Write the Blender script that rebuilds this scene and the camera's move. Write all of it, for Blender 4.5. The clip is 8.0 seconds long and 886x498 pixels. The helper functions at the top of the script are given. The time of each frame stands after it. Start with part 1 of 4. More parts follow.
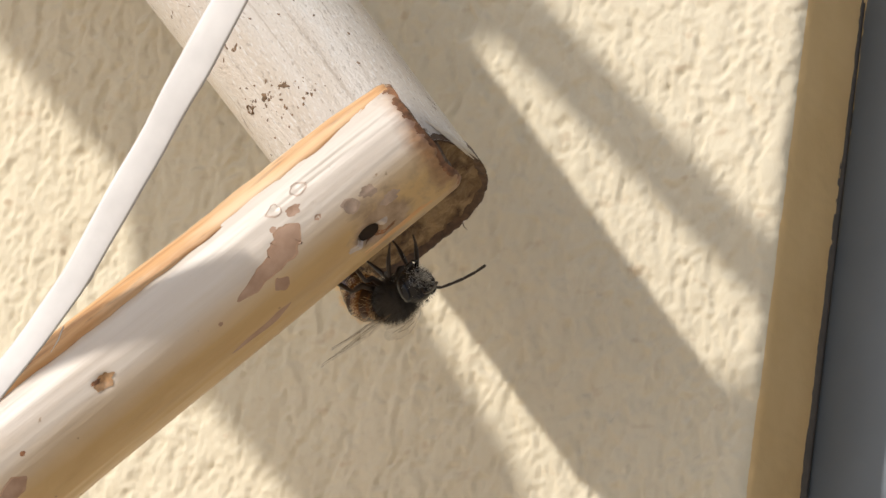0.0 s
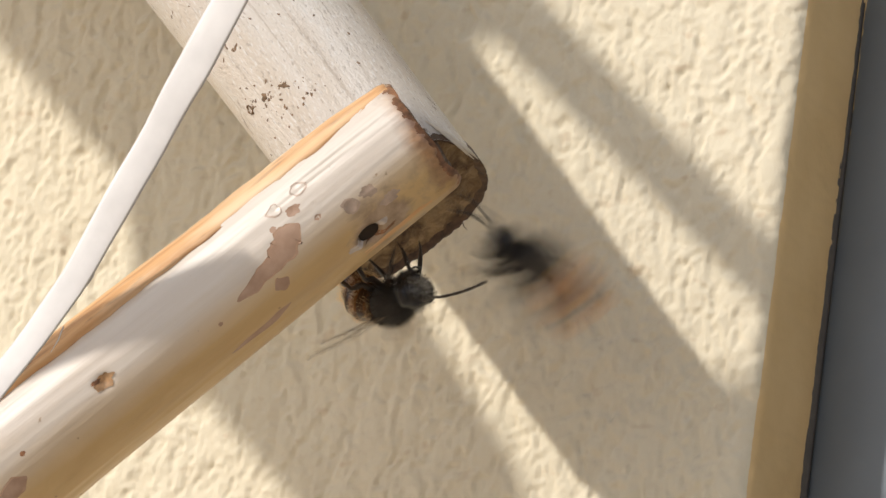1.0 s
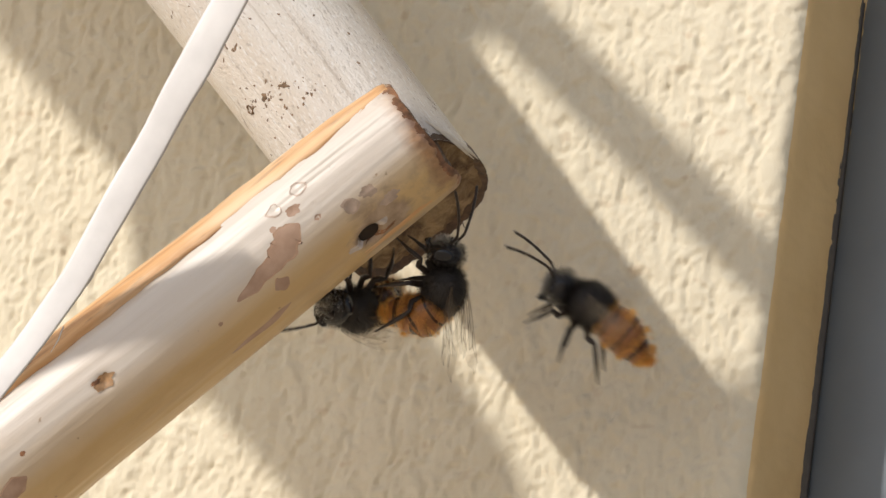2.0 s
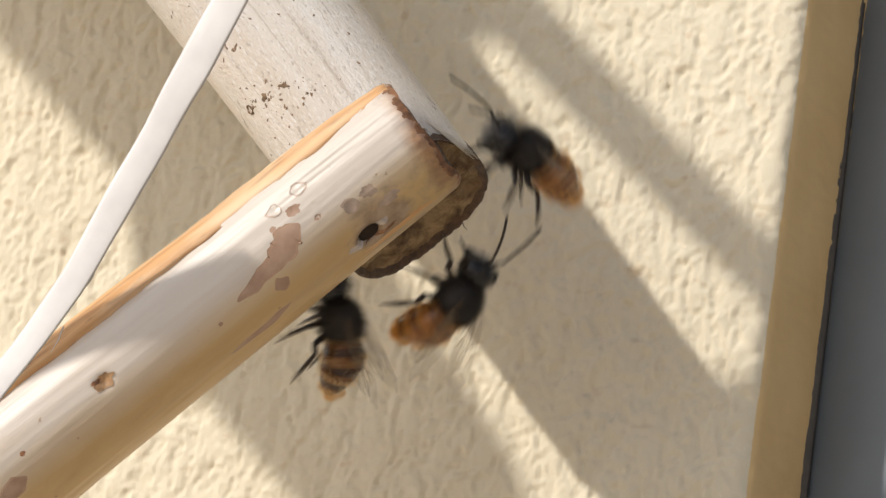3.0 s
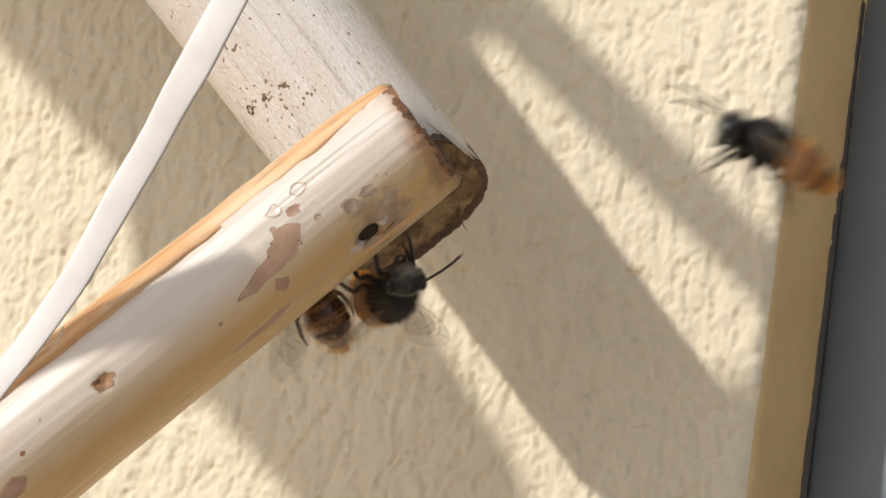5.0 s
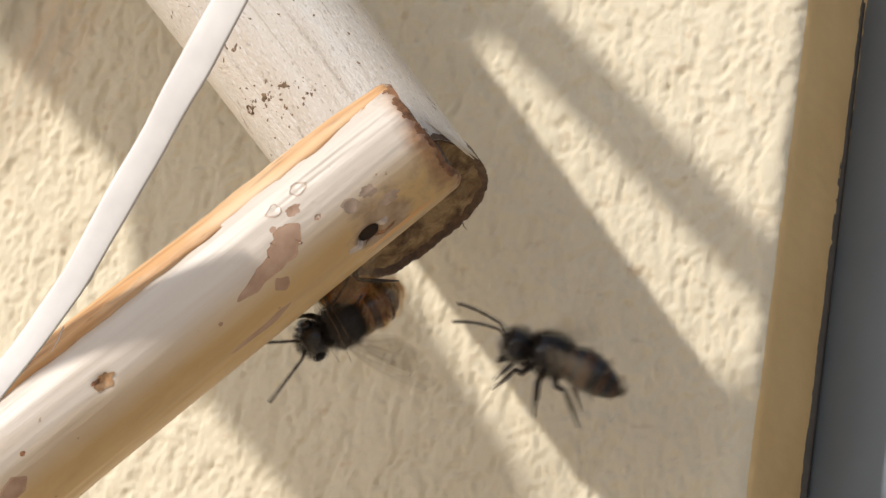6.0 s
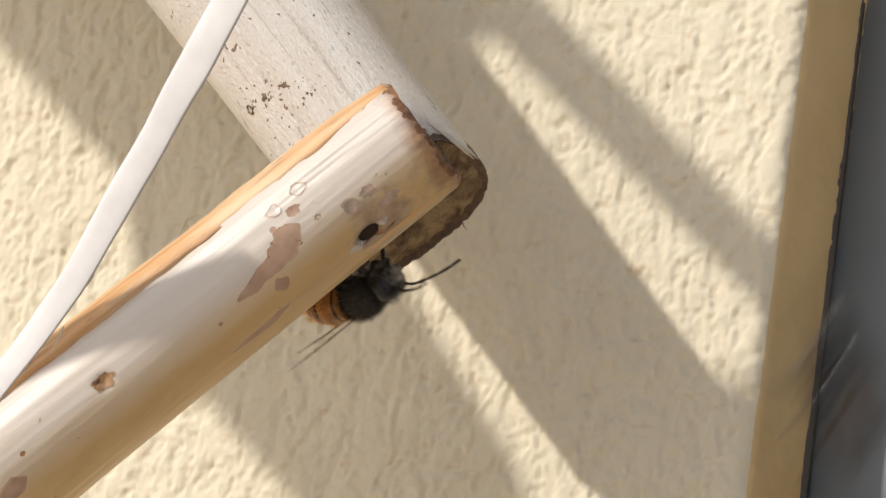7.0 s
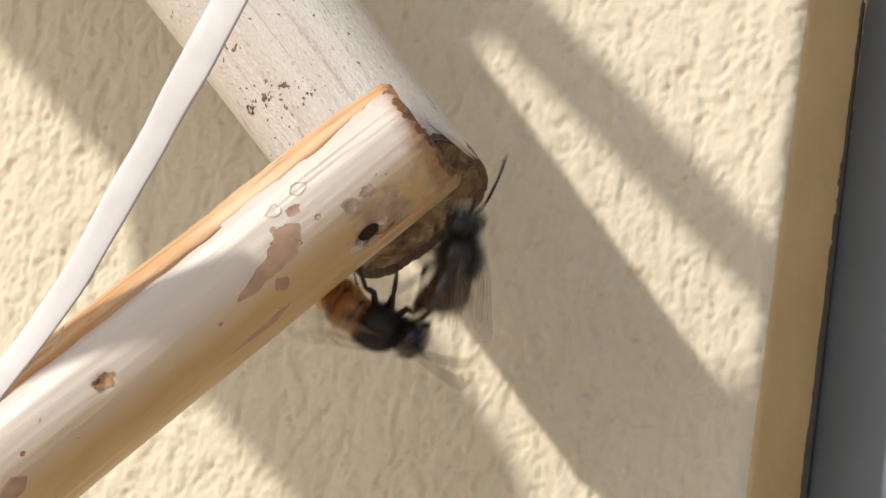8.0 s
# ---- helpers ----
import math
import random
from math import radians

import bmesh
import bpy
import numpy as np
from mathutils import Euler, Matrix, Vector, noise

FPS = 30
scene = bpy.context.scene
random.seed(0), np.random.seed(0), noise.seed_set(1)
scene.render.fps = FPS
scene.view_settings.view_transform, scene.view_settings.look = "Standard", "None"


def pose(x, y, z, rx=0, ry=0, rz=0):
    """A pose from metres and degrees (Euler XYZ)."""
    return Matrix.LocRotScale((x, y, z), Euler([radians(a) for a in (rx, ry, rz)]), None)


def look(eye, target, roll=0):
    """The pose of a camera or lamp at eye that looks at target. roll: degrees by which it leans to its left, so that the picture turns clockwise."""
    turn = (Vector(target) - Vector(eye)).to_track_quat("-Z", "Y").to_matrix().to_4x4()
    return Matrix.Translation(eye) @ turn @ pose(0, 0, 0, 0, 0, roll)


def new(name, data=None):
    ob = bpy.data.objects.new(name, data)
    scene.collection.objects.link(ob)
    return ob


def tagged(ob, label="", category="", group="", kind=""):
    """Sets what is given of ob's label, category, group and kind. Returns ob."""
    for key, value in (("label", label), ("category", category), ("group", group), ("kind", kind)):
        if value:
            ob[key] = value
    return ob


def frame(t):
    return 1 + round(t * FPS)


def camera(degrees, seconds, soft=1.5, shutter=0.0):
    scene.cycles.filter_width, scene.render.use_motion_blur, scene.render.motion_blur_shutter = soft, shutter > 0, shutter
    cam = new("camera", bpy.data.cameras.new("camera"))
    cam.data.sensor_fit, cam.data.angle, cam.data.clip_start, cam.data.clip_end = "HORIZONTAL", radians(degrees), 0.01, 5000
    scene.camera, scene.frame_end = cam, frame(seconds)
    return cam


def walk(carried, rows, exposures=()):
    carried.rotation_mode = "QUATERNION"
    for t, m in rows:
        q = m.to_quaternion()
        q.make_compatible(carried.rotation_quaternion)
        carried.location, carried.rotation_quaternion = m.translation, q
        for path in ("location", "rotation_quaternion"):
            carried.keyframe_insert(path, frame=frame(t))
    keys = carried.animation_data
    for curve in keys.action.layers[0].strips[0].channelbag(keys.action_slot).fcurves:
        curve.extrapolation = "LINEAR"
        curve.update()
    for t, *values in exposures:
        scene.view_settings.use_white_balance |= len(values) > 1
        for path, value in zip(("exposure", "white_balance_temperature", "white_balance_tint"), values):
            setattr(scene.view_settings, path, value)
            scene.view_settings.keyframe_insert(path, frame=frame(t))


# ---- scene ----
MM = 0.001
SITE_HEIGHT = 1500.0  # the canes hang about 1.5 m above the ground


def site(x, y, z):
    """Millimetres from the spot on the wall behind the canes, as a place in metres."""
    return Vector((x * MM, y * MM, (z + SITE_HEIGHT) * MM))


# ---- camera: a close-up lens on a tripod, looking up along the wall ----
cam = camera(10.0, 8.0, soft=1.5, shutter=0.9)
EYE, AIM = site(218.32, -378.14, -108.86), site(0, 0, 0)
walk(cam, [(0.0, look(EYE, AIM, 6.4)), (8.0, look(EYE, AIM, 6.4))], exposures=[(0.0, -0.35, 6290, 13.5), (8.0, -0.35, 6290, 13.5)])

# ---- daylight: a low spring sun from the left of the wall, and the open sky ----
SUN_WAY = Vector((0.655, 1.0, -0.685)).normalized()
world = bpy.data.worlds.new("world")
scene.world = world
world.use_nodes = True
sky = world.node_tree.nodes.new("ShaderNodeTexSky")
sky.sky_type = "NISHITA"
sky.sun_disc = False
sky.sun_elevation = math.asin(-SUN_WAY.z)
sky.sun_rotation = math.atan2(-SUN_WAY.x, -SUN_WAY.y)
background = world.node_tree.nodes["Background"]
haze = world.node_tree.nodes.new("ShaderNodeHueSaturation")
haze.inputs["Saturation"].default_value = 0.42
world.node_tree.links.new(sky.outputs["Color"], haze.inputs["Color"])
world.node_tree.links.new(haze.outputs["Color"], background.inputs["Color"])
background.inputs["Strength"].default_value = 0.15
sun_data = bpy.data.lights.new("sun", "SUN")
sun_data.energy, sun_data.angle, sun_data.color = 3.65, radians(1.6), (1.0, 0.95, 0.84)
sun = new("sun", sun_data)
sun.matrix_world = Matrix.Translation((-1.0, -2.0, 3.0)) @ SUN_WAY.to_track_quat("-Z", "Y").to_matrix().to_4x4()


# ---- materials ----
class Nodes:
    """A small hand for building node materials."""

    def __init__(self, name):
        self.material = bpy.data.materials.new(name)
        self.material.use_nodes = True
        self.tree = self.material.node_tree
        self.shader = self.tree.nodes["Principled BSDF"]
        self.output = self.tree.nodes["Material Output"]

    def add(self, kind, **inputs):
        node = self.tree.nodes.new(kind)
        for key, value in inputs.items():
            node.inputs[key.replace("_", " ")].default_value = value
        return node

    def link(self, a, b):
        self.tree.links.new(a, b)

    def coords(self, scale=(1, 1, 1)):
        where = self.add("ShaderNodeTexCoord")
        mapping = self.add("ShaderNodeMapping")
        mapping.inputs["Scale"].default_value = scale
        self.link(where.outputs["Object"], mapping.inputs["Vector"])
        return mapping.outputs["Vector"]

    def noise(self, scale, detail=4.0, rough=0.55, stretch=(1, 1, 1), distortion=0.0):
        node = self.add("ShaderNodeTexNoise", Scale=scale, Detail=detail, Roughness=rough, Distortion=distortion)
        self.link(self.coords(stretch), node.inputs["Vector"])
        return node.outputs["Fac"]

    def ramp(self, fac, stops):
        node = self.add("ShaderNodeValToRGB")
        ramp = node.color_ramp
        while len(ramp.elements) < len(stops):
            ramp.elements.new(0.5)
        for element, (place, colour) in zip(ramp.elements, stops):
            element.position, element.color = place, (*colour, 1)
        self.link(fac, node.inputs["Fac"])
        return node.outputs["Color"]

    def mix(self, fac, a, b, blend="MIX"):
        node = self.add("ShaderNodeMix")
        node.data_type, node.blend_type = "RGBA", blend
        pairs = ((node.inputs[0], fac), (node.inputs[6], a), (node.inputs[7], b))
        for socket, value in pairs:
            if isinstance(value, (int, float)):
                socket.default_value = value
            elif isinstance(value, tuple):
                socket.default_value = (*value, 1)
            else:
                self.link(value, socket)
        return node.outputs[2]

    def bump(self, height, strength, distance):
        node = self.add("ShaderNodeBump", Strength=strength, Distance=distance)
        self.link(height, node.inputs["Height"])
        self.link(node.outputs["Normal"], self.shader.inputs["Normal"])

    def finish(self, colour, rough, metal=0.0):
        if isinstance(colour, tuple):
            self.shader.inputs["Base Color"].default_value = (*colour, 1)
        else:
            self.link(colour, self.shader.inputs["Base Color"])
        if isinstance(rough, (int, float)):
            self.shader.inputs["Roughness"].default_value = rough
        else:
            self.link(rough, self.shader.inputs["Roughness"])
        self.shader.inputs["Metallic"].default_value = metal
        return self.material


def plain(name, colour, rough, metal=0.0, vary=0.15, scale=600.0):
    n = Nodes(name)
    grain = n.noise(scale)
    dark = tuple(c * (1 - vary) for c in colour)
    light = tuple(min(1.0, c * (1 + vary)) for c in colour)
    return n.finish(n.ramp(grain, [(0.3, dark), (0.7, light)]), rough, metal)


def make_stucco():
    n = Nodes("cream_stucco")
    stains = n.noise(90, 3)
    base = n.ramp(stains, [(0.30, (0.72, 0.643, 0.48)), (0.70, (0.75, 0.673, 0.51))])
    specks = n.ramp(n.noise(330, 2, 0.5, (1, 1, 1.5)), [(0.64, (0, 0, 0)), (0.76, (0.55, 0.55, 0.55))])
    base = n.mix(specks, base, (0.56, 0.42, 0.27))
    grains = n.noise(900, 5, 0.65)
    base = n.mix(n.ramp(grains, [(0.2, (0.25, 0.25, 0.25)), (0.5, (0, 0, 0))]), base, (0.60, 0.48, 0.32))
    n.bump(n.noise(900, 6, 0.7, (1, 1, 0.75), 0.3), 0.3, 0.0005)
    return n.finish(base, 0.92)


def make_reveal():
    n = Nodes("shaded_reveal_stucco")
    # the reveal's shade and warm bounced light are put into its stucco colour
    base = n.ramp(n.noise(120, 3), [(0.3, (0.70, 0.485, 0.225)), (0.7, (0.76, 0.545, 0.27))])
    n.bump(n.noise(500), 0.3, 0.0004)
    return n.finish(base, 0.85)


def make_peeled_wood():
    n = Nodes("peeled_pale_wood")
    streaks = n.noise(260, 4, 0.5, (1, 1, 0.07))
    broad = n.noise(80, 3, 0.5, (1, 1, 0.35))
    base = n.ramp(streaks, [(0.25, (0.64, 0.555, 0.47)), (0.5, (0.69, 0.612, 0.525)), (0.75, (0.735, 0.665, 0.585))])
    amber = n.ramp(broad, [(0.54, (0, 0, 0)), (0.74, (0.45, 0.45, 0.45))])
    base = n.mix(amber, base, (0.70, 0.50, 0.28))
    # amber wood tone along the lower flank of the branch, its shade painted in
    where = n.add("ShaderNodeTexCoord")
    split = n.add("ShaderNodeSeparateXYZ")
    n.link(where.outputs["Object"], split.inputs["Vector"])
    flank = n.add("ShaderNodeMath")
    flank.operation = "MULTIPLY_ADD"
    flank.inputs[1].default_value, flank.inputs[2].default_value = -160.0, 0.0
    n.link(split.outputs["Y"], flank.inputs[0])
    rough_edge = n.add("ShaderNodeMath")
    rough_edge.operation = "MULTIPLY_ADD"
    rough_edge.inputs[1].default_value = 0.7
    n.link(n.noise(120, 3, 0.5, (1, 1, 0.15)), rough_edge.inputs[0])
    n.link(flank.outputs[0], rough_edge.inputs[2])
    amber_shade = n.ramp(rough_edge.outputs[0], [(0.27, (0, 0, 0)), (0.82, (0.92, 0.92, 0.92))])
    base = n.mix(amber_shade, base, n.ramp(n.noise(300, 4, 0.6, (1, 1, 0.4), 0.5), [(0.3, (0.56, 0.36, 0.14)), (0.7, (0.66, 0.45, 0.20))]))
    # weathered, smudged end
    along = n.add("ShaderNodeMath")
    along.operation = "MULTIPLY_ADD"
    along.inputs[1].default_value = -34.0
    n.link(split.outputs["Z"], along.inputs[0])
    n.link(n.noise(220, 5, 0.65, (1, 1, 0.5), 0.4), along.inputs[2])
    worn = n.ramp(along.outputs[0], [(0.0, (0, 0, 0)), (0.5, (0.8, 0.8, 0.8))])
    worn = n.mix(1.0, worn, amber_shade, "MULTIPLY")
    base = n.mix(n.mix(1.0, worn, (0.4, 0.4, 0.4), "MULTIPLY"), base, (0.58, 0.42, 0.20))
    smudge = n.ramp(n.noise(330, 4, 0.6), [(0.54, (0, 0, 0)), (0.68, (0.9, 0.9, 0.9))])
    base = n.mix(n.mix(1.0, smudge, worn, "MULTIPLY"), base, (0.30, 0.22, 0.16))
    edge = n.add("ShaderNodeMath")
    edge.operation = "MULTIPLY_ADD"
    edge.inputs[1].default_value = -230.0
    n.link(split.outputs["Z"], edge.inputs[0])
    n.link(n.noise(300, 5, 0.65, (1, 1, 0.6), 0.4), edge.inputs[2])
    base = n.mix(n.ramp(edge.outputs[0], [(0.02, (0, 0, 0)), (0.4, (0.85, 0.85, 0.85))]), base, n.ramp(n.noise(900, 4), [(0.35, (0.20, 0.085, 0.035)), (0.65, (0.46, 0.24, 0.10))]))
    # a brown weather stain round the hole
    apart = n.add("ShaderNodeVectorMath")
    apart.operation = "DISTANCE"
    apart.inputs[1].default_value = (0.0037, -0.0034, 0.0076)
    n.link(where.outputs["Object"], apart.inputs[0])
    ring = n.add("ShaderNodeMath")
    ring.operation = "MULTIPLY_ADD"
    ring.inputs[1].default_value = -150.0
    n.link(apart.outputs["Value"], ring.inputs[0])
    n.link(n.noise(420, 5, 0.65, (1, 1, 0.5), 0.5), ring.inputs[2])
    halo = n.ramp(ring.outputs[0], [(0.0, (0, 0, 0)), (0.22, (0.8, 0.8, 0.8))])
    base = n.mix(halo, base, n.ramp(n.noise(800, 4), [(0.35, (0.24, 0.165, 0.115)), (0.65, (0.46, 0.34, 0.25))]))
    dots = n.ramp(n.noise(1000, 2, 0.5), [(0.735, (0, 0, 0)), (0.77, (0.7, 0.7, 0.7))])
    base = n.mix(dots, base, (0.33, 0.21, 0.12))
    cracks = n.ramp(n.noise(520, 3, 0.5, (1, 1, 0.02)), [(0.25, (0.5, 0.5, 0.5)), (0.31, (0, 0, 0))])
    base = n.mix(cracks, base, (0.42, 0.30, 0.20))
    fine = n.ramp(n.noise(1300, 3, 0.6, (1, 1, 0.03)), [(0.35, (0.16, 0.16, 0.16)), (0.5, (0, 0, 0))])
    base = n.mix(fine, base, (0.50, 0.38, 0.27))
    n.bump(n.noise(600, 4, 0.6, (1, 1, 0.06)), 0.16, 0.0006)
    return n.finish(base, 0.38)


def make_bark():
    n = Nodes("orange_inner_bark")
    streaks = n.noise(500, 5, 0.6, (1, 1, 0.08))
    base = n.ramp(streaks, [(0.25, (0.38, 0.17, 0.06)), (0.5, (0.66, 0.36, 0.15)), (0.8, (0.80, 0.55, 0.30))])
    fleck = n.ramp(n.noise(800, 3, 0.6, (1, 1, 0.25)), [(0.60, (0, 0, 0)), (0.70, (0.8, 0.8, 0.8))])
    base = n.mix(fleck, base, (0.34, 0.17, 0.08))
    pale = n.ramp(n.noise(300, 3, 0.6, (1, 1, 0.2)), [(0.48, (0, 0, 0)), (0.66, (0.7, 0.7, 0.7))])
    base = n.mix(pale, base, (0.82, 0.62, 0.40))
    n.bump(streaks, 0.6, 0.0005)
    return n.finish(base, 0.6)


def make_patch():
    n = Nodes("pinkish_bark_film")
    base = n.ramp(n.noise(700, 4), [(0.3, (0.38, 0.235, 0.155)), (0.7, (0.52, 0.35, 0.25))])
    return n.finish(base, 0.55)


def make_reed():
    n = Nodes("weathered_reed")
    streaks = n.noise(420, 5, 0.6, (1, 1, 0.025))
    base = n.ramp(streaks, [(0.25, (0.68, 0.625, 0.555)), (0.45, (0.77, 0.72, 0.655)), (0.75, (0.84, 0.80, 0.75))])
    warm = n.ramp(n.noise(130, 3, 0.5, (1, 1, 0.2)), [(0.42, (0, 0, 0)), (0.65, (0.5, 0.5, 0.5))])
    base = n.mix(warm, base, (0.62, 0.49, 0.35))
    specks = n.ramp(n.noise(900, 2, 0.5, (1, 1, 0.6)), [(0.67, (0, 0, 0)), (0.74, (0.75, 0.75, 0.75))])
    base = n.mix(specks, base, (0.26, 0.18, 0.11))
    lines = n.ramp(n.noise(1500, 3, 0.6, (1, 1, 0.008)), [(0.33, (0.5, 0.5, 0.5)), (0.42, (0, 0, 0))])
    base = n.mix(lines, base, (0.36, 0.28, 0.20))
    # sunlit glitter of the reed put into the colour as pale and dark flecks
    pale = n.ramp(n.noise(5200, 2, 0.5, (1, 1, 0.3)), [(0.55, (0, 0, 0)), (0.66, (0.6, 0.6, 0.6))])
    base = n.mix(pale, base, (0.86, 0.83, 0.79))
    dark = n.ramp(n.noise(4300, 2, 0.5, (1, 1, 0.4)), [(0.60, (0, 0, 0)), (0.70, (0.45, 0.45, 0.45))])
    base = n.mix(dark, base, (0.34, 0.27, 0.21))
    n.bump(n.noise(4800, 4, 0.75, (1, 1, 0.4)), 0.7, 0.0003)
    return n.finish(base, 0.33)


def make_cut_end():
    n = Nodes("weathered_cut_end")
    base = n.ramp(n.noise(420, 6, 0.65, distortion=0.6), [(0.33, (0.05, 0.026, 0.013)), (0.45, (0.17, 0.105, 0.052)), (0.64, (0.34, 0.235, 0.125))])
    n.bump(n.noise(900, 5), 0.8, 0.0005)
    return n.finish(base, 0.9)


def hairy(name, colour, vary, glow=0.45):
    """Fine hair that lets some light through."""
    n = Nodes(name)
    grain = n.noise(700)
    tone = n.ramp(grain, [(0.3, tuple(c * (1 - vary) for c in colour)), (0.7, tuple(min(1.0, c * (1 + vary)) for c in colour))])
    material = n.finish(tone, 0.55)
    thin = n.add("ShaderNodeBsdfTranslucent")
    n.link(tone, thin.inputs["Color"])
    both = n.add("ShaderNodeMixShader")
    both.inputs["Fac"].default_value = glow
    n.link(n.shader.outputs["BSDF"], both.inputs[1])
    n.link(thin.outputs["BSDF"], both.inputs[2])
    n.link(both.outputs["Shader"], n.output.inputs["Surface"])
    return material


STUCCO, REVEAL, WOOD, BARK, PATCH, REED, CUT_END = (
    make_stucco(), make_reveal(), make_peeled_wood(), make_bark(), make_patch(), make_reed(), make_cut_end())
STAIN = plain("red_brown_wood_stain", (0.24, 0.11, 0.05), 0.6, vary=0.7, scale=1100)
FAINT = plain("faint_pinkish_film", (0.47, 0.355, 0.275), 0.5, vary=0.25, scale=900)
SCAR = plain("brown_bark_scar", (0.40, 0.235, 0.115), 0.6, vary=0.45, scale=1400)
LIP = plain("pale_worn_wood", (0.56, 0.49, 0.44), 0.6, vary=0.25, scale=900)
RIM = plain("dark_cut_rim", (0.095, 0.052, 0.027), 0.55, vary=0.5, scale=1500)
DIRT = plain("brown_dirt_crust", (0.21, 0.13, 0.07), 0.8, vary=0.6, scale=2500)
HOLE_SHADE = plain("hole_shade_black", (0.03, 0.018, 0.01), 0.9)
RIBBON = plain("white_bast_strip", (0.77, 0.735, 0.70), 0.55, vary=0.06, scale=300)
GREY = plain("anthracite_frame_paint", (0.225, 0.258, 0.290), 0.55, vary=0.08, scale=80)
EDGE_STRIP = plain("dark_edge_strip", (0.08, 0.07, 0.06), 0.7)
BOUNCE_GROUND = plain("pale_bounce_ground", (0.52, 0.43, 0.32), 0.95, vary=0.3, scale=40)
SPLINTER = plain("pale_splinter_wood", (0.74, 0.65, 0.51), 0.6)
CHITIN = plain("black_chitin", (0.020, 0.017, 0.016), 0.17, vary=0.3)
CHITIN_DULL = plain("dull_black_chitin", (0.026, 0.021, 0.018), 0.6, vary=0.3)
CHITIN_BROWN = plain("dark_brown_chitin", (0.055, 0.026, 0.013), 0.14, vary=0.3)
LEG = plain("dark_leg_chitin", (0.024, 0.014, 0.009), 0.4, vary=0.3)
EYE_BLACK = plain("compound_eye", (0.010, 0.010, 0.013), 0.12, vary=0.2, scale=4000)
FUR_BLACK = hairy("black_fur", (0.036, 0.028, 0.022), 0.4, 0.3)
FUR_ORANGE = hairy("orange_fur", (0.86, 0.50, 0.15), 0.25, 0.6)
FUR_CREAM = hairy("cream_yellow_fur", (0.84, 0.63, 0.34), 0.2, 0.6)
FELT_ORANGE = plain("orange_brown_felted_plate", (0.29, 0.115, 0.028), 0.3, vary=0.3, scale=900)
FELT_BROWN = plain("brown_felted_plate", (0.15, 0.062, 0.018), 0.2, vary=0.3, scale=900)
FUR_WHITE = hairy("white_face_fur", (0.84, 0.81, 0.74), 0.1)
FUR_GREY = hairy("grey_brown_fur", (0.20, 0.145, 0.09), 0.4)
VEIN = plain("wing_vein", (0.11, 0.07, 0.04), 0.4)


def make_membrane():
    n = Nodes("wing_membrane")
    n.shader.inputs["Alpha"].default_value = 0.18
    n.bump(n.noise(1500, 2), 0.2, 0.0002)
    return n.finish((0.34, 0.25, 0.16), 0.25)


MEMBRANE = make_membrane()


# ---- builders ----
def mesh_of(name, bm, materials, smooth=True):
    mesh = bpy.data.meshes.new(name)
    bm.normal_update()
    bm.to_mesh(mesh)
    bm.free()
    for material in materials if isinstance(materials, (list, tuple)) else (materials,):
        mesh.materials.append(material)
    if smooth:
        mesh.shade_smooth()
    return mesh


def part(name, bm, material, parent, label="", smooth=True):
    ob = new(name, mesh_of(name, bm, material, smooth))
    ob.parent = parent
    if label:
        tagged(ob, label)
    return ob


def grid_faces(bm, rows, closed=False, material=0):
    """Faces between equal rows of vertices."""
    for a, b in zip(rows, rows[1:]):
        n = len(a)
        for i in range(n if closed else n - 1):
            j = (i + 1) % n
            bm.faces.new((a[i], a[j], b[j], b[i])).material_index = material


def tube(bm, points, radii, sides=8, material=0, cap=True):
    """A round limb along points."""
    points = [Vector(p) for p in points]
    rings = []
    for i, p in enumerate(points):
        way = (points[min(i + 1, len(points) - 1)] - points[max(i - 1, 0)]).normalized()
        side = way.cross(Vector((0.31, 0.17, 0.93))).normalized()
        other = way.cross(side)
        rings.append([bm.verts.new(p + (side * math.cos(a) + other * math.sin(a)) * radii[i])
                      for a in (2 * math.pi * k / sides for k in range(sides))])
    grid_faces(bm, rings, True, material)
    if cap:
        for ring in (rings[0], rings[-1]):
            bm.faces.new(ring if ring is rings[-1] else ring[::-1]).material_index = material
    return rings


def egg(bm, centre, radii, segments=20, rings=12, material=0, shape=None):
    """A rounded body; shape(u) scales its girth from front (u=0) to back (u=1) along x."""
    rows = []
    for i in range(rings + 1):
        u = i / rings
        a = math.pi * u
        girth = math.sin(a) * (shape(u) if shape else 1.0)
        rows.append([bm.verts.new((centre[0] + radii[0] * math.cos(a),
                                   centre[1] + radii[1] * girth * math.cos(t),
                                   centre[2] + radii[2] * girth * math.sin(t)))
                     for t in (2 * math.pi * k / segments for k in range(segments))])
    grid_faces(bm, [row[::-1] for row in rows], True, material)
    bmesh.ops.remove_doubles(bm, verts=bm.verts[:], dist=1e-7)
    return rows


def gauss(d, width):
    return math.exp(-(d / width) ** 2)


def fbm(p, octaves=3):
    return sum(noise.noise(p * 2 ** k) / 2 ** k for k in range(octaves))


# ---- the wall: rough stucco with a rounded corner into a window reveal ----
def spaced(a, b, step):
    n = max(1, round((b - a) / step))
    return [a + (b - a) * i / n for i in range(n + 1)]


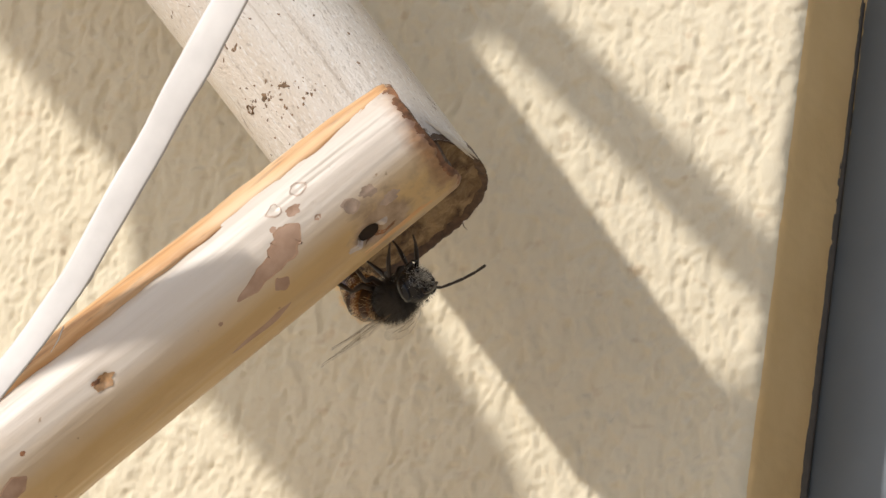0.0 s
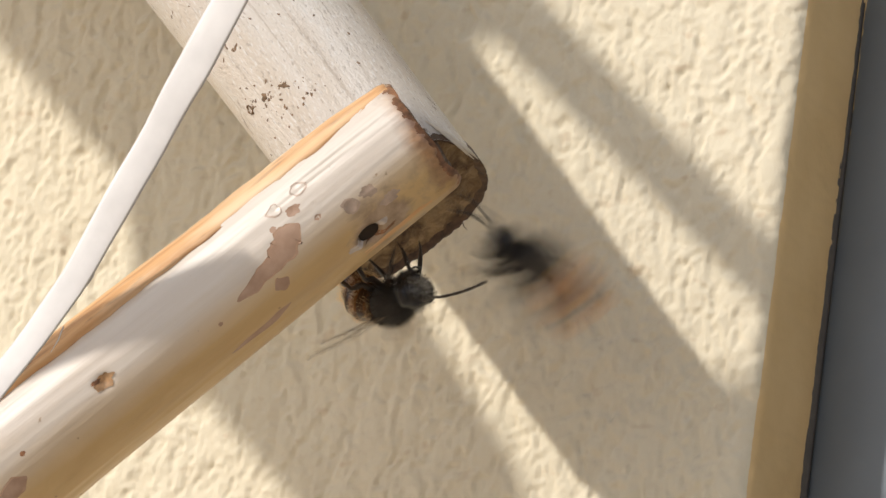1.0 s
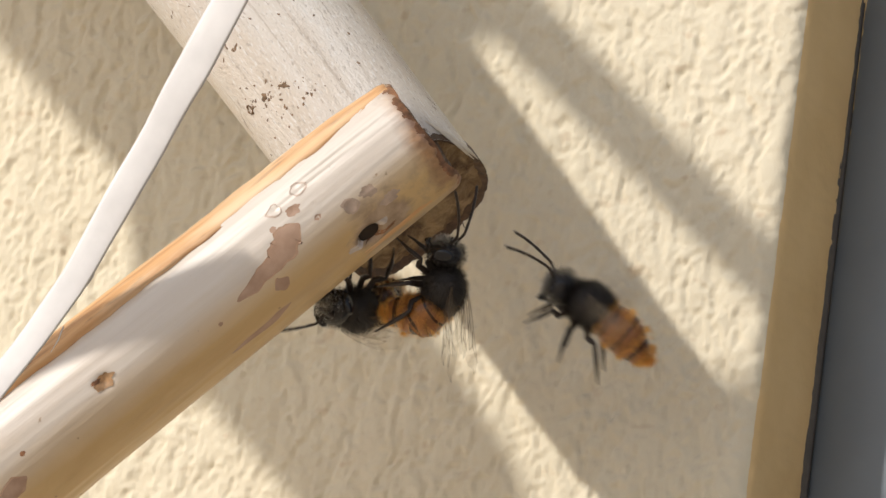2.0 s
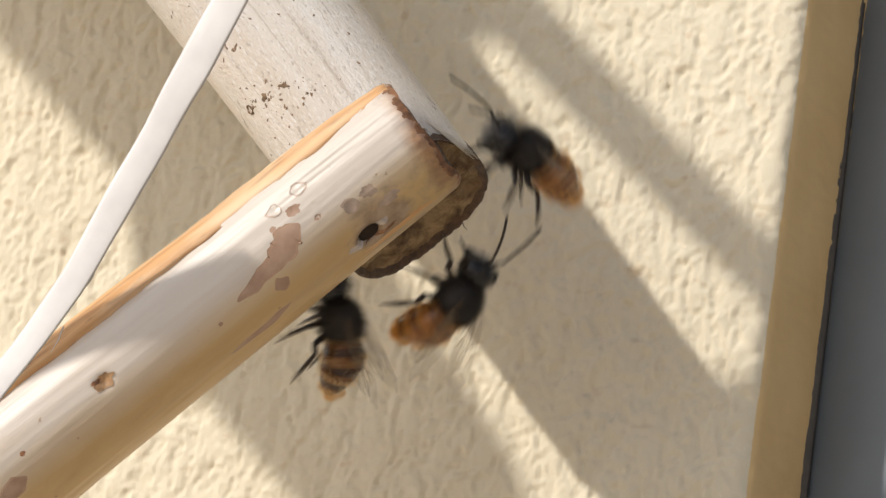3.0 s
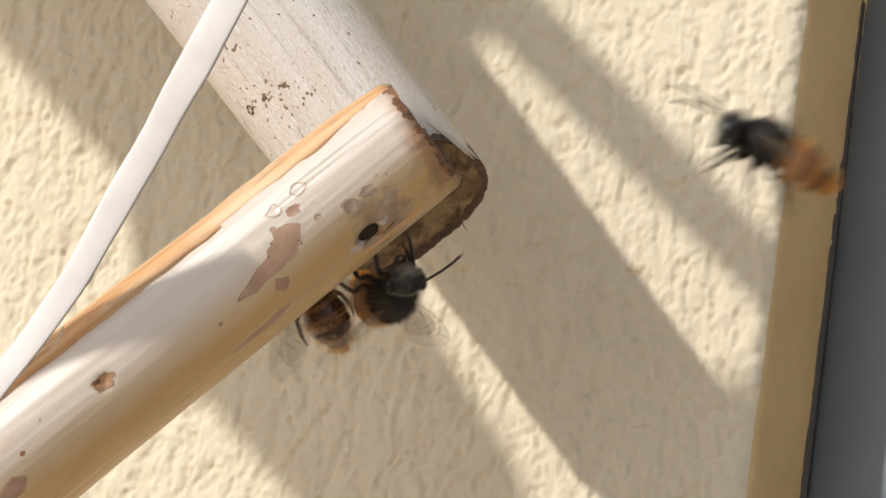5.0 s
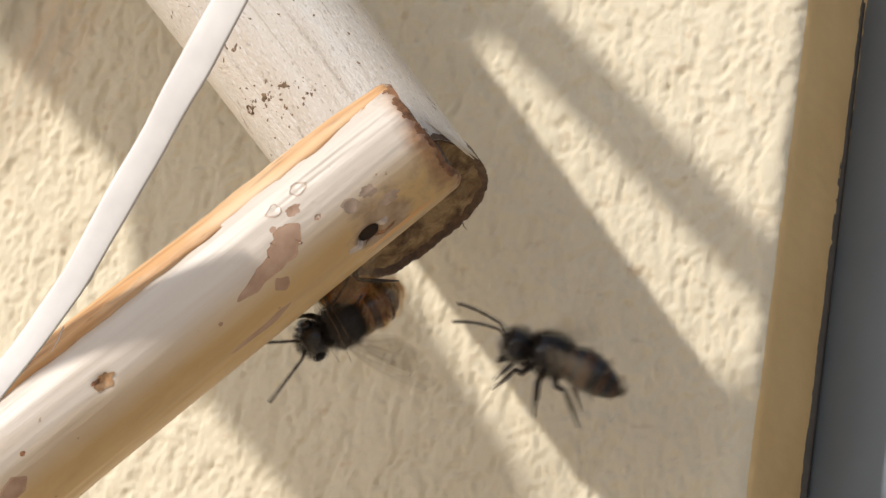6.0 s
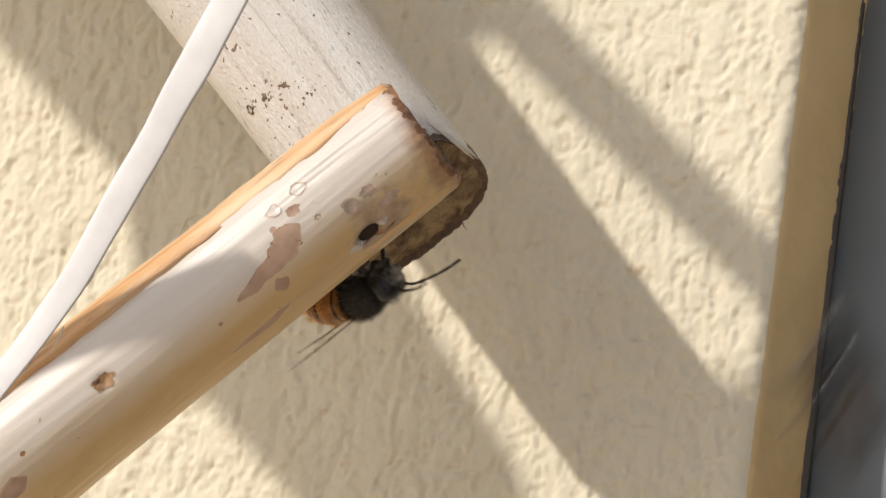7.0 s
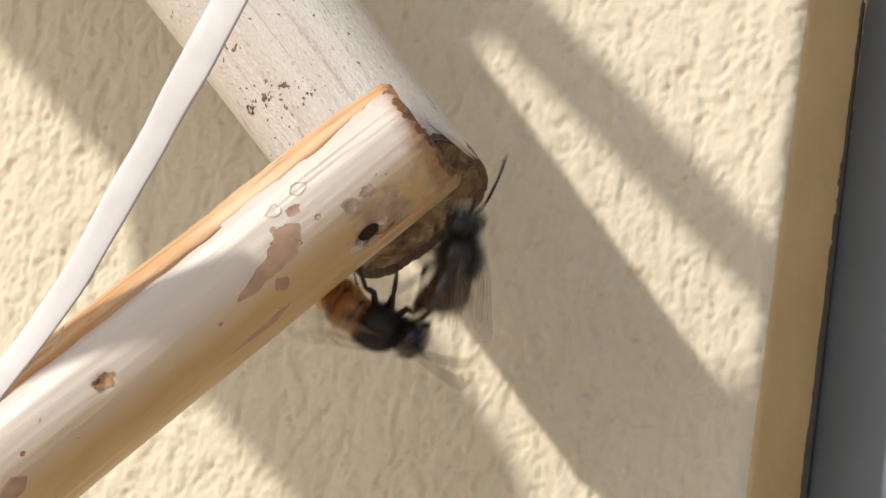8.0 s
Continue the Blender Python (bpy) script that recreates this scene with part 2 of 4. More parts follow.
def build_wall():
    corner, bend, depth = 33.7, 1.6, 12.2
    run = [-2000, -900, -400, -180, -90] + spaced(-56, corner - bend, 0.23)
    profile = [((x, 0.0), (0.0, -1.0), 0.0) for x in run]
    for i in range(1, 9):
        a = math.pi / 2 * i / 8
        profile.append(((corner - bend + bend * math.sin(a), bend - bend * math.cos(a)), (math.sin(a), -math.cos(a)), i / 8))
    profile += [((corner, y), (1.0, 0.0), 1.0) for y in spaced(bend + 0.4, depth, 0.6)]
    heights = [-SITE_HEIGHT, -700, -250, -90, -45] + spaced(-30, 32, 0.23) + [48, 90, 250, 700, 1300]
    bm = bmesh.new()
    rows = []
    for z in heights:
        row = []
        for (x, y), (nx, ny), turned in profile:
            lump = 0.0
            if -70 < x and -60 < z < 60:
                p = Vector((x * 0.52, y * 0.52, z * 0.36))
                warp = Vector((noise.noise(p * 0.7 + Vector((7, 1, 3))), 0, noise.noise(p * 0.7 + Vector((1, 9, 4))))) * 0.9
                q = Vector((x, 2.0, z))
                ledge = 1 / (1 + math.exp(-(noise.noise(Vector((x * 0.62, 8.0, z * 0.26)) + warp) + 0.45 * noise.noise(p * 3.7) + 0.1) / 0.07))
                crumbs = 1 / (1 + math.exp(-(noise.noise(Vector((x * 1.35, 3.0, z * 0.85)) + warp * 1.6) + 0.3 * noise.noise(p * 6.1)) / 0.10))
                crease = gauss(noise.noise(Vector((x * 0.55, 5.0, z * 0.24)) + warp * 0.9), 0.055) * max(0.0, 0.35 + noise.noise(p * 0.9 + Vector((3, 3, 8))))
                pits = max(0.0, noise.noise(Vector((x * 0.95, 4.0, z * 0.75)) + warp) - 0.32)
                lump = 0.26 * ledge + 0.13 * crumbs + 0.16 * abs(noise.noise(p * 1.3 + warp)) + 0.14 * noise.noise(q * 0.45)
                lump += 0.08 * noise.noise(q * 1.7) - 0.14 * crease - 0.55 * pits - 0.22
                lump *= 0.9 * (1 - 0.75 * turned) if turned < 1 else 0.18 + 0.018 * max(0.0, y - 5)
            lean = (0.032 * max(-60.0, min(60.0, z)) - 0.9) * max(0.0, min(1.0, (x - 15) / 16))
            row.append(bm.verts.new(site(x + lean + nx * lump, y + ny * lump, z)))
        rows.append(row)
    last_front = len(run) + 4
    for a, b in zip(rows, rows[1:]):
        for i in range(len(a) - 1):
            bm.faces.new((a[i], a[i + 1], b[i + 1], b[i])).material_index = 1 if i >= last_front else 0
    # thickness behind the face
    back = [[bm.verts.new(site(x, 260, z)) for x in (-2000, corner)] for z in (heights[0], heights[-1])]
    bm.faces.new((back[0][0], back[1][0], back[1][1], back[0][1]))
    bm.faces.new((back[0][0], rows[0][0], rows[-1][0], back[1][0]))
    bm.faces.new((back[0][1], back[1][1], rows[-1][-1], rows[0][-1]))
    bm.faces.new([back[1][0]] + rows[-1] + [back[1][1]])
    return tagged(new("wall_1", mesh_of("wall_1", bm, [STUCCO, REVEAL])), "rough cream stucco wall with a rounded corner", "wall", kind="structure")


def box(bm, lo, hi, bevel=0.0, segments=2):
    made = bmesh.ops.create_cube(bm, size=1.0)["verts"]
    for v in made:
        v.co = Vector([(a + b) / 2 + c * (b - a) for a, b, c in zip(lo, hi, v.co)])
    if bevel:
        bmesh.ops.bevel(bm, geom=list({e for v in made for e in v.link_edges}), offset=bevel, segments=segments, affect="EDGES")


def build_far_walls():
    """The wall goes on beyond, over and under the window."""
    for name, lo, hi in (("wall_2", (0.95, 0.0, 0.0), (2.6, 0.26, 2.8)), ("wall_3", (0.0345, 0.0, 2.1), (0.95, 0.26, 2.8)), ("wall_4", (0.0345, 0.0, 0.0), (0.95, 0.26, 0.9))):
        bm = bmesh.new()
        box(bm, lo, hi)
        tagged(new(name, mesh_of(name, bm, STUCCO, False)), "plain cream stucco wall round the window", "wall", kind="structure")


def build_window():
    root = tagged(new("window_1"), "anthracite grey window frame set back in the wall", "window", kind="structure")
    root.location = site(32.8, 12.2, 0)
    root.rotation_euler = (0, radians(1.45), 0)
    for name, lo, hi in (("window_frame", (-0.022, -0.0006, -0.6), (0.07, 0.06, 0.6)), ("window_frame", (0.846, 0.0, -0.6), (0.916, 0.06, 0.6)),
                         ("window_frame", (0.0705, 0.0, 0.53), (0.8455, 0.06, 0.6)), ("window_frame", (0.0705, 0.0, -0.6), (0.8455, 0.06, -0.53))):
        bm = bmesh.new()
        box(bm, lo, hi, 0.0012)
        part(name, bm, GREY, root)
    bm = bmesh.new()
    box(bm, (-0.004, -0.0018, -0.6), (0.00025, -0.0007, 0.6), 0.0002)
    part("edge_strip", bm, EDGE_STRIP, root, "dark strip along the reveal")
    bm = bmesh.new()
    box(bm, (0.0705, 0.028, -0.53), (0.8455, 0.034, 0.53))
    part("pane", bm, plain("dark_window_pane", (0.02, 0.022, 0.025), 0.05), root)


def build_ground():
    # unseen sheet, kept pale and warm to bounce light upward
    bm = bmesh.new()
    edges = [-3000, -300, -40, -8, -2, 0, 2, 8, 40, 300, 3000]
    rows = [[bm.verts.new((x, y, 0.0 if abs(x) + abs(y) < 1 else 0.01 * noise.noise(Vector((x, y, 0))))) for x in edges] for y in edges]
    grid_faces(bm, rows)
    tagged(new("ground", mesh_of("ground", bm, BOUNCE_GROUND)), "unseen pale ground sheet, added to bounce light onto the wall", "ground", kind="structure")


build_wall()
build_far_walls()
build_window()
build_ground()


# ---- the canes ----
def axis_pose(end, other):
    """A pose at end whose z runs along the cane to other and whose x turns to the open side."""
    end, other = site(*end), site(*other)
    z = (other - end).normalized()
    x = EYE - end
    x = (x - z * x.dot(z)).normalized()
    y = z.cross(x)
    m = Matrix((x, y, z)).transposed().to_4x4()
    m.translation = end
    return m


def build_front_cane():
    root = tagged(new("peeled_branch"), "peeled pale wooden branch with bark patches and a small hole", "branch", group="canes of the nest bundle")
    root.matrix_world = axis_pose((14.59, -30.3, 1.41), (-16.21, -40.3, -29.69))
    around = 220
    hole_s, hole_a = 8.9, radians(-43)

    def radius(s, a, holed=True):
        a = (a + math.pi) % (2 * math.pi) - math.pi
        r = 5.2 + 0.016 * s + 0.12 * math.sin(s * 0.11 + 1) + 0.10 * math.cos(2 * a + 0.6)
        r += 0.10 * noise.noise(Vector((math.cos(a) * 1.4, math.sin(a) * 1.4, s * 0.05)))
        r += 0.045 * noise.noise(Vector((math.cos(a) * 9, math.sin(a) * 9, s * 0.10)))
        if s < 0.9:
            r -= 0.42 * (1 - max(s, 0) / 0.9) ** 2
        d = math.hypot((s - hole_s) * 0.78, (a - hole_a) * 6.0)
        r -= 1.9 * min(1.0, 1.6 * gauss(d, 0.55)) if holed else 0.35
        r += 0.16 * gauss(d - 1.1, 0.3)
        for ps, pa, w in ((13.74, 29, 0.55), (11.3, 32, 0.55), (12.65, 18.5, 0.5), (11.0, 11, 0.36), (11.4, 0.4, 0.3), (8.76, -9.6, 0.55)):
            q = math.hypot(s - ps, (a - radians(pa)) * 5.5)
            r += 0.018 * gauss(q - w, 0.16) - 0.05 * gauss(q, w * 0.6)
        groove = noise.noise(Vector((a * 2.0, 3.7, s * 0.03)))
        r -= 0.12 * gauss((a - radians(36) - 0.05 * groove) * 5.5, 0.16) * max(0.0, 1 - abs(s - 8) / 8)
        r -= 0.10 * gauss((a - radians(30)) * 5.5, 0.12) * max(0.0, 1 - abs(s - 10) / 6)
        k = math.hypot(s - 33.3, (a - radians(5)) * 5.8)
        r -= 0.40 * gauss(k, 0.6)
        return r

    def point(s, a, lift=0.0, holed=True):
        r = radius(s, a, holed) + lift
        tip = 0.35 * noise.noise(Vector((math.cos(a) * 2, math.sin(a) * 2, 9.1))) * max(0.0, 1 - s / 2)
        return Vector((r * math.cos(a), r * math.sin(a), s + tip + 0.25 * math.cos(a + 0.5) * max(0.0, 1 - s / 3))) * MM

    bm = bmesh.new()
    rings = []
    for s in [0, 0.12, 0.25, 0.4] + spaced(0.6, 26, 0.22) + spaced(26.3, 50, 0.33) + spaced(52, 170, 6):
        rings.append([bm.verts.new(point(s, 2 * math.pi * k / around)) for k in range(around)])
    grid_faces(bm, [r[::-1] for r in rings], True)
    bm.faces.new(rings[-1][::-1])
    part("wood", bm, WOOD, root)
    # the worn end, sunk a little between ragged edges
    bm = bmesh.new()
    rows = []
    for f in (1.0, 0.93, 0.82, 0.6, 0.3, 0.05):
        rows.append([bm.verts.new(Vector((*(point(0, 2 * math.pi * k / around) * f).xy, (0.0 if f == 1 else 0.5 - 0.35 * f + 0.25 * fbm(Vector((k * 0.5, f * 8, 0)))) * MM + (point(0, 2 * math.pi * k / around).z if f > 0.9 else 0)))) for k in range(around)])
    grid_faces(bm, rows, True)
    bm.faces.new(rows[-1])
    part("cut_end", bm, RIM, root, "dark weathered end grain")

    def patch(name, s, a, length, girth, seed, material, lift=0.009, lobes=0.4, slant=0.0, sink=False):
        bm = bmesh.new()
        rows = []
        count = 40
        for f in (0.0, 0.3, 0.6, 0.85, 1.0):
            row = []
            for k in range(count):
                t = 2 * math.pi * k / count
                wob = 1 + lobes * fbm(Vector((math.cos(t) * 1.6, math.sin(t) * 1.6, seed)), 3)
                ds = length * f * wob * math.cos(t)
                da = girth * f * wob * math.sin(t) / 5.6 + slant * ds
                row.append(bm.verts.new(point(s + ds, radians(a) + da, lift, not sink)))
            rows.append(row)
        grid_faces(bm, rows, True)
        bmesh.ops.remove_doubles(bm, verts=bm.verts[:], dist=1e-8)
        return part(name, bm, material, root)

    def smear(path, seed, material):
        """A ragged film of bark along a path of (s, degrees, half width)."""
        bm = bmesh.new()
        rows = []
        steps = 14
        spots = [Vector((ps, radians(pa) * 5.6, w)) for ps, pa, w in path]
        for i in range(steps * (len(spots) - 1) + 1):
            k = min(i // steps, len(spots) - 2)
            here = spots[k].lerp(spots[k + 1], i / steps - k)
            run = (spots[k + 1] - spots[k]).xy.normalized()
            ends = min(1.0, math.sqrt(max(0.02, min(i, steps * (len(spots) - 1) - i) / steps * 1.6)))
            row = []
            for j in range(-5, 6):
                edge = here.z * ends * (1 + 0.5 * fbm(Vector((i * 0.07, 3.0 * (j > 0), seed)), 2))
                off = Vector((-run.y, run.x)) * edge * max(-1.0, min(1.0, j / 4))
                row.append(bm.verts.new(point(here.x + off.x, (here.y + off.y) / 5.6, 0.009)))
            rows.append(row)
        grid_faces(bm, rows)
        return part("bark_patch", bm, material, root)

    def ring_mark(s, a, size, seed):
        """The thin outline left by a scale insect or a fallen bud."""
        bm = bmesh.new()
        rows = []
        for f, lift in ((0.70, 0.012), (0.82, 0.013), (0.92, 0.012)):
            rows.append([bm.verts.new(point(s + size * f * math.cos(t) * (1 + 0.7 * fbm(Vector((math.cos(t), math.sin(t), seed)), 2)),
                                            radians(a) + size * f * math.sin(t) / 5.6, lift)) for t in (2 * math.pi * k / 30 for k in range(30))])
        grid_faces(bm, rows, True)
        return part("scale_mark", bm, FAINT, root, "faint pinkish-brown ring")

    smear([(12.9, 6, 0.6), (14.2, 3, 1.25), (15.3, -3, 1.2), (16.4, -7, 0.8), (18.2, -9.5, 0.6), (20.8, -13, 0.5)], 1.0, PATCH)
    smear([(16.3, -24, 0.4), (17.0, -26, 0.65), (17.8, -26, 0.4)], 3.3, PATCH)
    smear([(17.4, -46, 0.2), (19.0, -49, 0.38), (21.0, -50, 0.3), (23.8, -50, 0.22)], 4.1, PATCH)
    smear([(43.0, -16, 0.5), (44.6, -18, 0.85), (46.8, -22, 0.6)], 5.2, PATCH)
    patch("bark_patch", 12.65, 18.5, 0.72, 0.42, 6.1, PATCH, lobes=0.35)
    patch("bark_patch", 8.76, -9.6, 0.62, 0.55, 8.1, FAINT, lobes=0.15)
    patch("bark_patch", 33.3, 5, 0.95, 0.58, 9.6, SCAR, lift=0.07, lobes=0.5)
    patch("bark_patch", 33.9, 8.5, 0.5, 0.16, 9.9, STAIN, lift=0.09, lobes=0.5)
    patch("bark_patch", 7.0, -60, 3.8, 0.35, 13.1, BARK, lobes=0.5)
    ring_mark(13.74, 29, 0.72, 1.5)
    ring_mark(11.3, 32, 0.75, 2.5)
    ring_mark(8.76, -9.6, 0.8, 3.5)
    patch("hole_lip", hole_s + 1.35, -45, 0.95, 0.30, 21.4, LIP, lobes=0.4)
    patch("hole_lip", hole_s - 1.35, -40, 0.75, 0.30, 22.4, LIP, lobes=0.4)
    patch("hole_lip", hole_s - 0.9, -50, 1.6, 0.16, 27.4, STAIN, lobes=0.6)
    patch("bark_patch", 6.9, -9, 0.7, 0.5, 23.4, FAINT, lobes=0.5)
    patch("bark_patch", 5.8, -26, 0.8, 0.45, 24.4, FAINT, lobes=0.5)
    patch("bark_patch", 11.4, 0.4, 0.3, 0.24, 25.4, PATCH, lobes=0.3)
    patch("bark_patch", 14.9, 16, 0.3, 0.26, 25.9, PATCH, lobes=0.3)
    patch("bark_patch", 23.0, -19, 0.22, 0.16, 26.4, PATCH, lobes=0.3)
    patch("bark_patch", 42.1, 0.4, 0.26, 0.2, 28.4, STAIN, lobes=0.3)
    # black disc just below the surface paints the shade inside the hole
    patch("hole_shade_disc", hole_s, -43, 0.98, 0.74, 10.4, HOLE_SHADE, lift=0.0, lobes=0.10, sink=True)
    bm = bmesh.new()
    rows = []
    for j in range(7):
        row = []
        for k in range(around):
            a = 2 * math.pi * k / around
            wide = 0.42 + 0.75 * fbm(Vector((math.cos(a) * 6, math.sin(a) * 6, 2.2)), 5)
            row.append(bm.verts.new(point(max(0.02, wide) * j / 6, a, 0.012 - 0.002 * j)))
        rows.append(row[::-1])
    grid_faces(bm, rows, True)
    part("end_band", bm, STAIN, root, "reddish-brown stained edge of the cut")
    # the strip of orange bark left along the upper side
    bm = bmesh.new()
    rows = []
    for s in spaced(0.4, 52, 0.5) + [60, 80, 110, 160]:
        low = radians(53 + 4 * fbm(Vector((s * 0.12, 0, 5))) + 2.0 * noise.noise(Vector((s * 0.45, 2, 5))) + max(0.0, 8 - s) * 1.2)
        high = radians(118)
        row = [bm.verts.new(point(s, low, -0.1))]
        for k in range(9):
            a = low + (high - low) * k / 8
            loose = min(1.0, max(0.0, (s - 18) / 10))
            lift = (0.01 + 0.035 * k) * (1 - loose) + (0.50 + 0.012 * k) * loose if k < 3 else 0.11 + 0.43 * loose
            lift += 0.62 * min(1.0, max(0.0, s - 0.4) / 5) * (k / 8) ** 1.2 * (1 - 0.6 * loose)
            row.append(bm.verts.new(point(s, a, lift + 0.09 * fbm(Vector((a * 9, s * 0.22, 2))))))
        row.append(bm.verts.new(point(s, high, -0.1)))
        rows.append(row[::-1])
    grid_faces(bm, rows)
    bm.faces.new(rows[0][::-1])
    part("bark_strip", bm, BARK, root, "orange-brown strip of inner bark")
    return root


def build_rear_cane():
    root = tagged(new("hollow_reed"), "weathered pale grey reed with a dark stained cut end", "reed", group="canes of the nest bundle")
    root.matrix_world = axis_pose((8.26, -20.6, -2.17), (-8.88, -22.3, 16.55))
    around = 168

    def radius(s, a):
        r = 7.35 + 0.014 * min(s, 40) + 0.35 * math.cos(2 * a) + 0.02 * noise.noise(Vector((math.cos(a) * 12, math.sin(a) * 12, s * 0.06)))
        r *= (abs(math.cos(a)) ** 2.8 + abs(math.sin(a)) ** 2.8) ** (-1 / 2.8)
        if s < 1.1:
            r += 0.12 * (1 - s / 1.1) ** 2
        return r

    def point(s, a, f=1.0):
        r = radius(max(s, 0), a) * f
        slope = 0.05 * max(0.0, 1 - s / 30)
        ragged = (0.16 * noise.noise(Vector((math.cos(a) * 7, math.sin(a) * 7, 1))) + 0.1 * noise.noise(Vector((math.cos(a) * 23, math.sin(a) * 23, 4)))) * max(0.0, 1 - s / 0.8)
        turned = (math.degrees(a) + 180) % 360 - 180
        tear = 0.0
        if f > 0.97 and 40 < turned < 74:
            tear = -2.1 * min((turned - 40) / 21, (74 - turned) / 13) * max(0.0, 1 - s / 6)
        jut = -0.5 * f * max(0.0, -math.sin(a)) ** 1.5 * max(0.0, 1 - s / 12)
        return Vector((r * math.cos(a), r * math.sin(a), s + slope * r * math.cos(a) + ragged + jut + tear)) * MM

    bm = bmesh.new()
    rings = [[bm.verts.new(point(s, 2 * math.pi * k / around)) for k in range(around)]
             for s in [0, 0.12, 0.3, 0.6, 1.0] + spaced(1.5, 40, 0.7) + spaced(45, 225, 12)]
    grid_faces(bm, [r[::-1] for r in rings], True)
    bm.faces.new(rings[-1][::-1])
    part("shaft", bm, REED, root)
    bm = bmesh.new()
    rows = []
    for f, deep in ((1.0, 0.0), (0.985, -0.06), (0.955, 0.0), (0.93, 0.2), (0.90, 0.5)):
        rows.append([bm.verts.new(point(0, 2 * math.pi * k / around, f) + Vector((0, 0, (deep + 0.14 * noise.noise(Vector((k * 0.6, f * 20, 3)))) * MM))) for k in range(around)])
    grid_faces(bm, rows, True)
    part("rim", bm, RIM, root, "dark brown frayed rim")
    bm = bmesh.new()
    rows = []
    for f in (0.935, 0.86, 0.8, 0.7, 0.55, 0.4, 0.25, 0.1):
        rows.append([bm.verts.new(point(0, 2 * math.pi * k / around, f) + Vector((0, 0, (0.34 + 0.32 * fbm(Vector((f * 6 * math.cos(2 * math.pi * k / around), f * 6 * math.sin(2 * math.pi * k / around), 3)))) * MM))) for k in range(around)])
    grid_faces(bm, rows, True)
    bm.faces.new(rows[-1])
    part("mud_plug", bm, CUT_END, root, "stained tan mud plug")
    bm = bmesh.new()
    rows = []
    for j in range(6):
        row = []
        for k in range(around * 2):
            a = math.pi * k / around
            wide = 0.25 + 0.55 * max(0.0, math.sin(a)) + 0.5 * fbm(Vector((math.cos(a) * 9, math.sin(a) * 9, 6.2)), 4)
            row.append(bm.verts.new(point(max(0.02, wide * j / 5), a, 1.003 if j < 5 else 0.995)))
        rows.append(row[::-1])
    grid_faces(bm, rows, True)
    part("end_band", bm, RIM, root, "dark brown weathered edge")
    # frayed splinters at the upper edge of the cut
    for k in range(8):
        foot = point(2.2 - 0.25 * k, radians(41 + 2.2 * k), 1.004)
        tip = point(0.0, radians(52 + 1.2 * k), 1.01 + 0.010 * (k % 3)) + Vector((0, 0, (-1.1 + 0.15 * k - 0.4 * (k % 2)) * MM))
        bm = bmesh.new()
        thick = 0.20 if k in (2, 5) else 0.10
        tube(bm, [foot, foot.lerp(tip, 0.35) + Vector((0.10, 0.06, 0)) * MM, foot.lerp(tip, 0.7) + Vector((0.12, 0.05, 0)) * MM, tip], [0.06 * MM, thick * MM, 0.8 * thick * MM, 0.03 * MM], 6)
        part("splinter", bm, SPLINTER, root)
    # a stray fibre on the rim
    bm = bmesh.new()
    foot = point(0, radians(160))
    tube(bm, [foot, foot + Vector((0.05, -0.1, -0.35)) * MM, foot + Vector((0.0, -0.05, -0.75)) * MM], [0.05 * MM, 0.04 * MM, 0.02 * MM], 5)
    part("fibre", bm, RIM, root)
    # crumbs of dried mud, in clusters and strewn about
    rng = random.Random(4)

    def crumb(s, a, size, long, turn):
        bm = bmesh.new()
        seed = rng.uniform(0, 99)
        rows = []
        for f, h in ((0.0, 0.10), (0.6, 0.09), (1.0, 0.03), (1.05, -0.03)):
            row = []
            for k in range(11):
                t = 2 * math.pi * k / 11
                reach = size * f * (1 + 0.9 * noise.noise(Vector((math.cos(t) * 1.7, math.sin(t) * 1.7, seed))))
                u, v = reach * math.cos(t) * long, reach * math.sin(t)
                u, v = u * math.cos(turn) - v * math.sin(turn), u * math.sin(turn) + v * math.cos(turn)
                place = point(s + u, a + v / 7.6)
                row.append(bm.verts.new(place + Vector((math.cos(a), math.sin(a), 0)) * h * min(1.0, size * 3) * MM))
            rows.append(row[::-1])
        grid_faces(bm, rows, True)
        bmesh.ops.remove_doubles(bm, verts=bm.verts[:], dist=1e-8)
        part("dirt_speck", bm, DIRT, root)

    for cs, ca, size, count, spread in ((12.85, -30.5, 0.34, 14, 0.7), (12.2, -16.3, 0.26, 7, 0.4), (10.2, -8, 0.14, 9, 0.55), (13.2, -41, 0.16, 9, 0.5),
                                        (14.3, -31, 0.12, 7, 0.9), (19.4, -33, 0.16, 8, 0.5), (18.2, -26, 0.16, 8, 0.5), (11.4, -23, 0.12, 6, 0.8), (5.2, -8, 0.16, 4, 0.4), (11.2, -38, 0.1, 8, 1.2)):
        for k in range(count):
            crumb(cs + rng.gauss(0, spread) * (k > 0), radians(ca) + rng.gauss(0, spread) * (k > 0) / 7.6, 0.8 * size if k == 0 else rng.uniform(0.03, 0.10), rng.uniform(1, 2.2), rng.gauss(0.2, 0.6))
    for k in range(60):
        crumb(rng.uniform(3, 26), radians(rng.uniform(-70, 72)), rng.uniform(0.03, 0.10), rng.uniform(1, 2.6), rng.gauss(0, 0.3))
    # the ring of a broken mud cell
    bm = bmesh.new()
    ring = [point(13.35 + 0.42 * math.cos(t), radians(-44) + 0.26 * math.sin(t) / 7.6, 1.008) for t in (2 * math.pi * k / 16 for k in range(17))]
    tube(bm, ring, [(0.07 + 0.03 * math.sin(k * 1.7)) * MM for k in range(17)], 5)
    part("mud_ring", bm, DIRT, root)
    return root


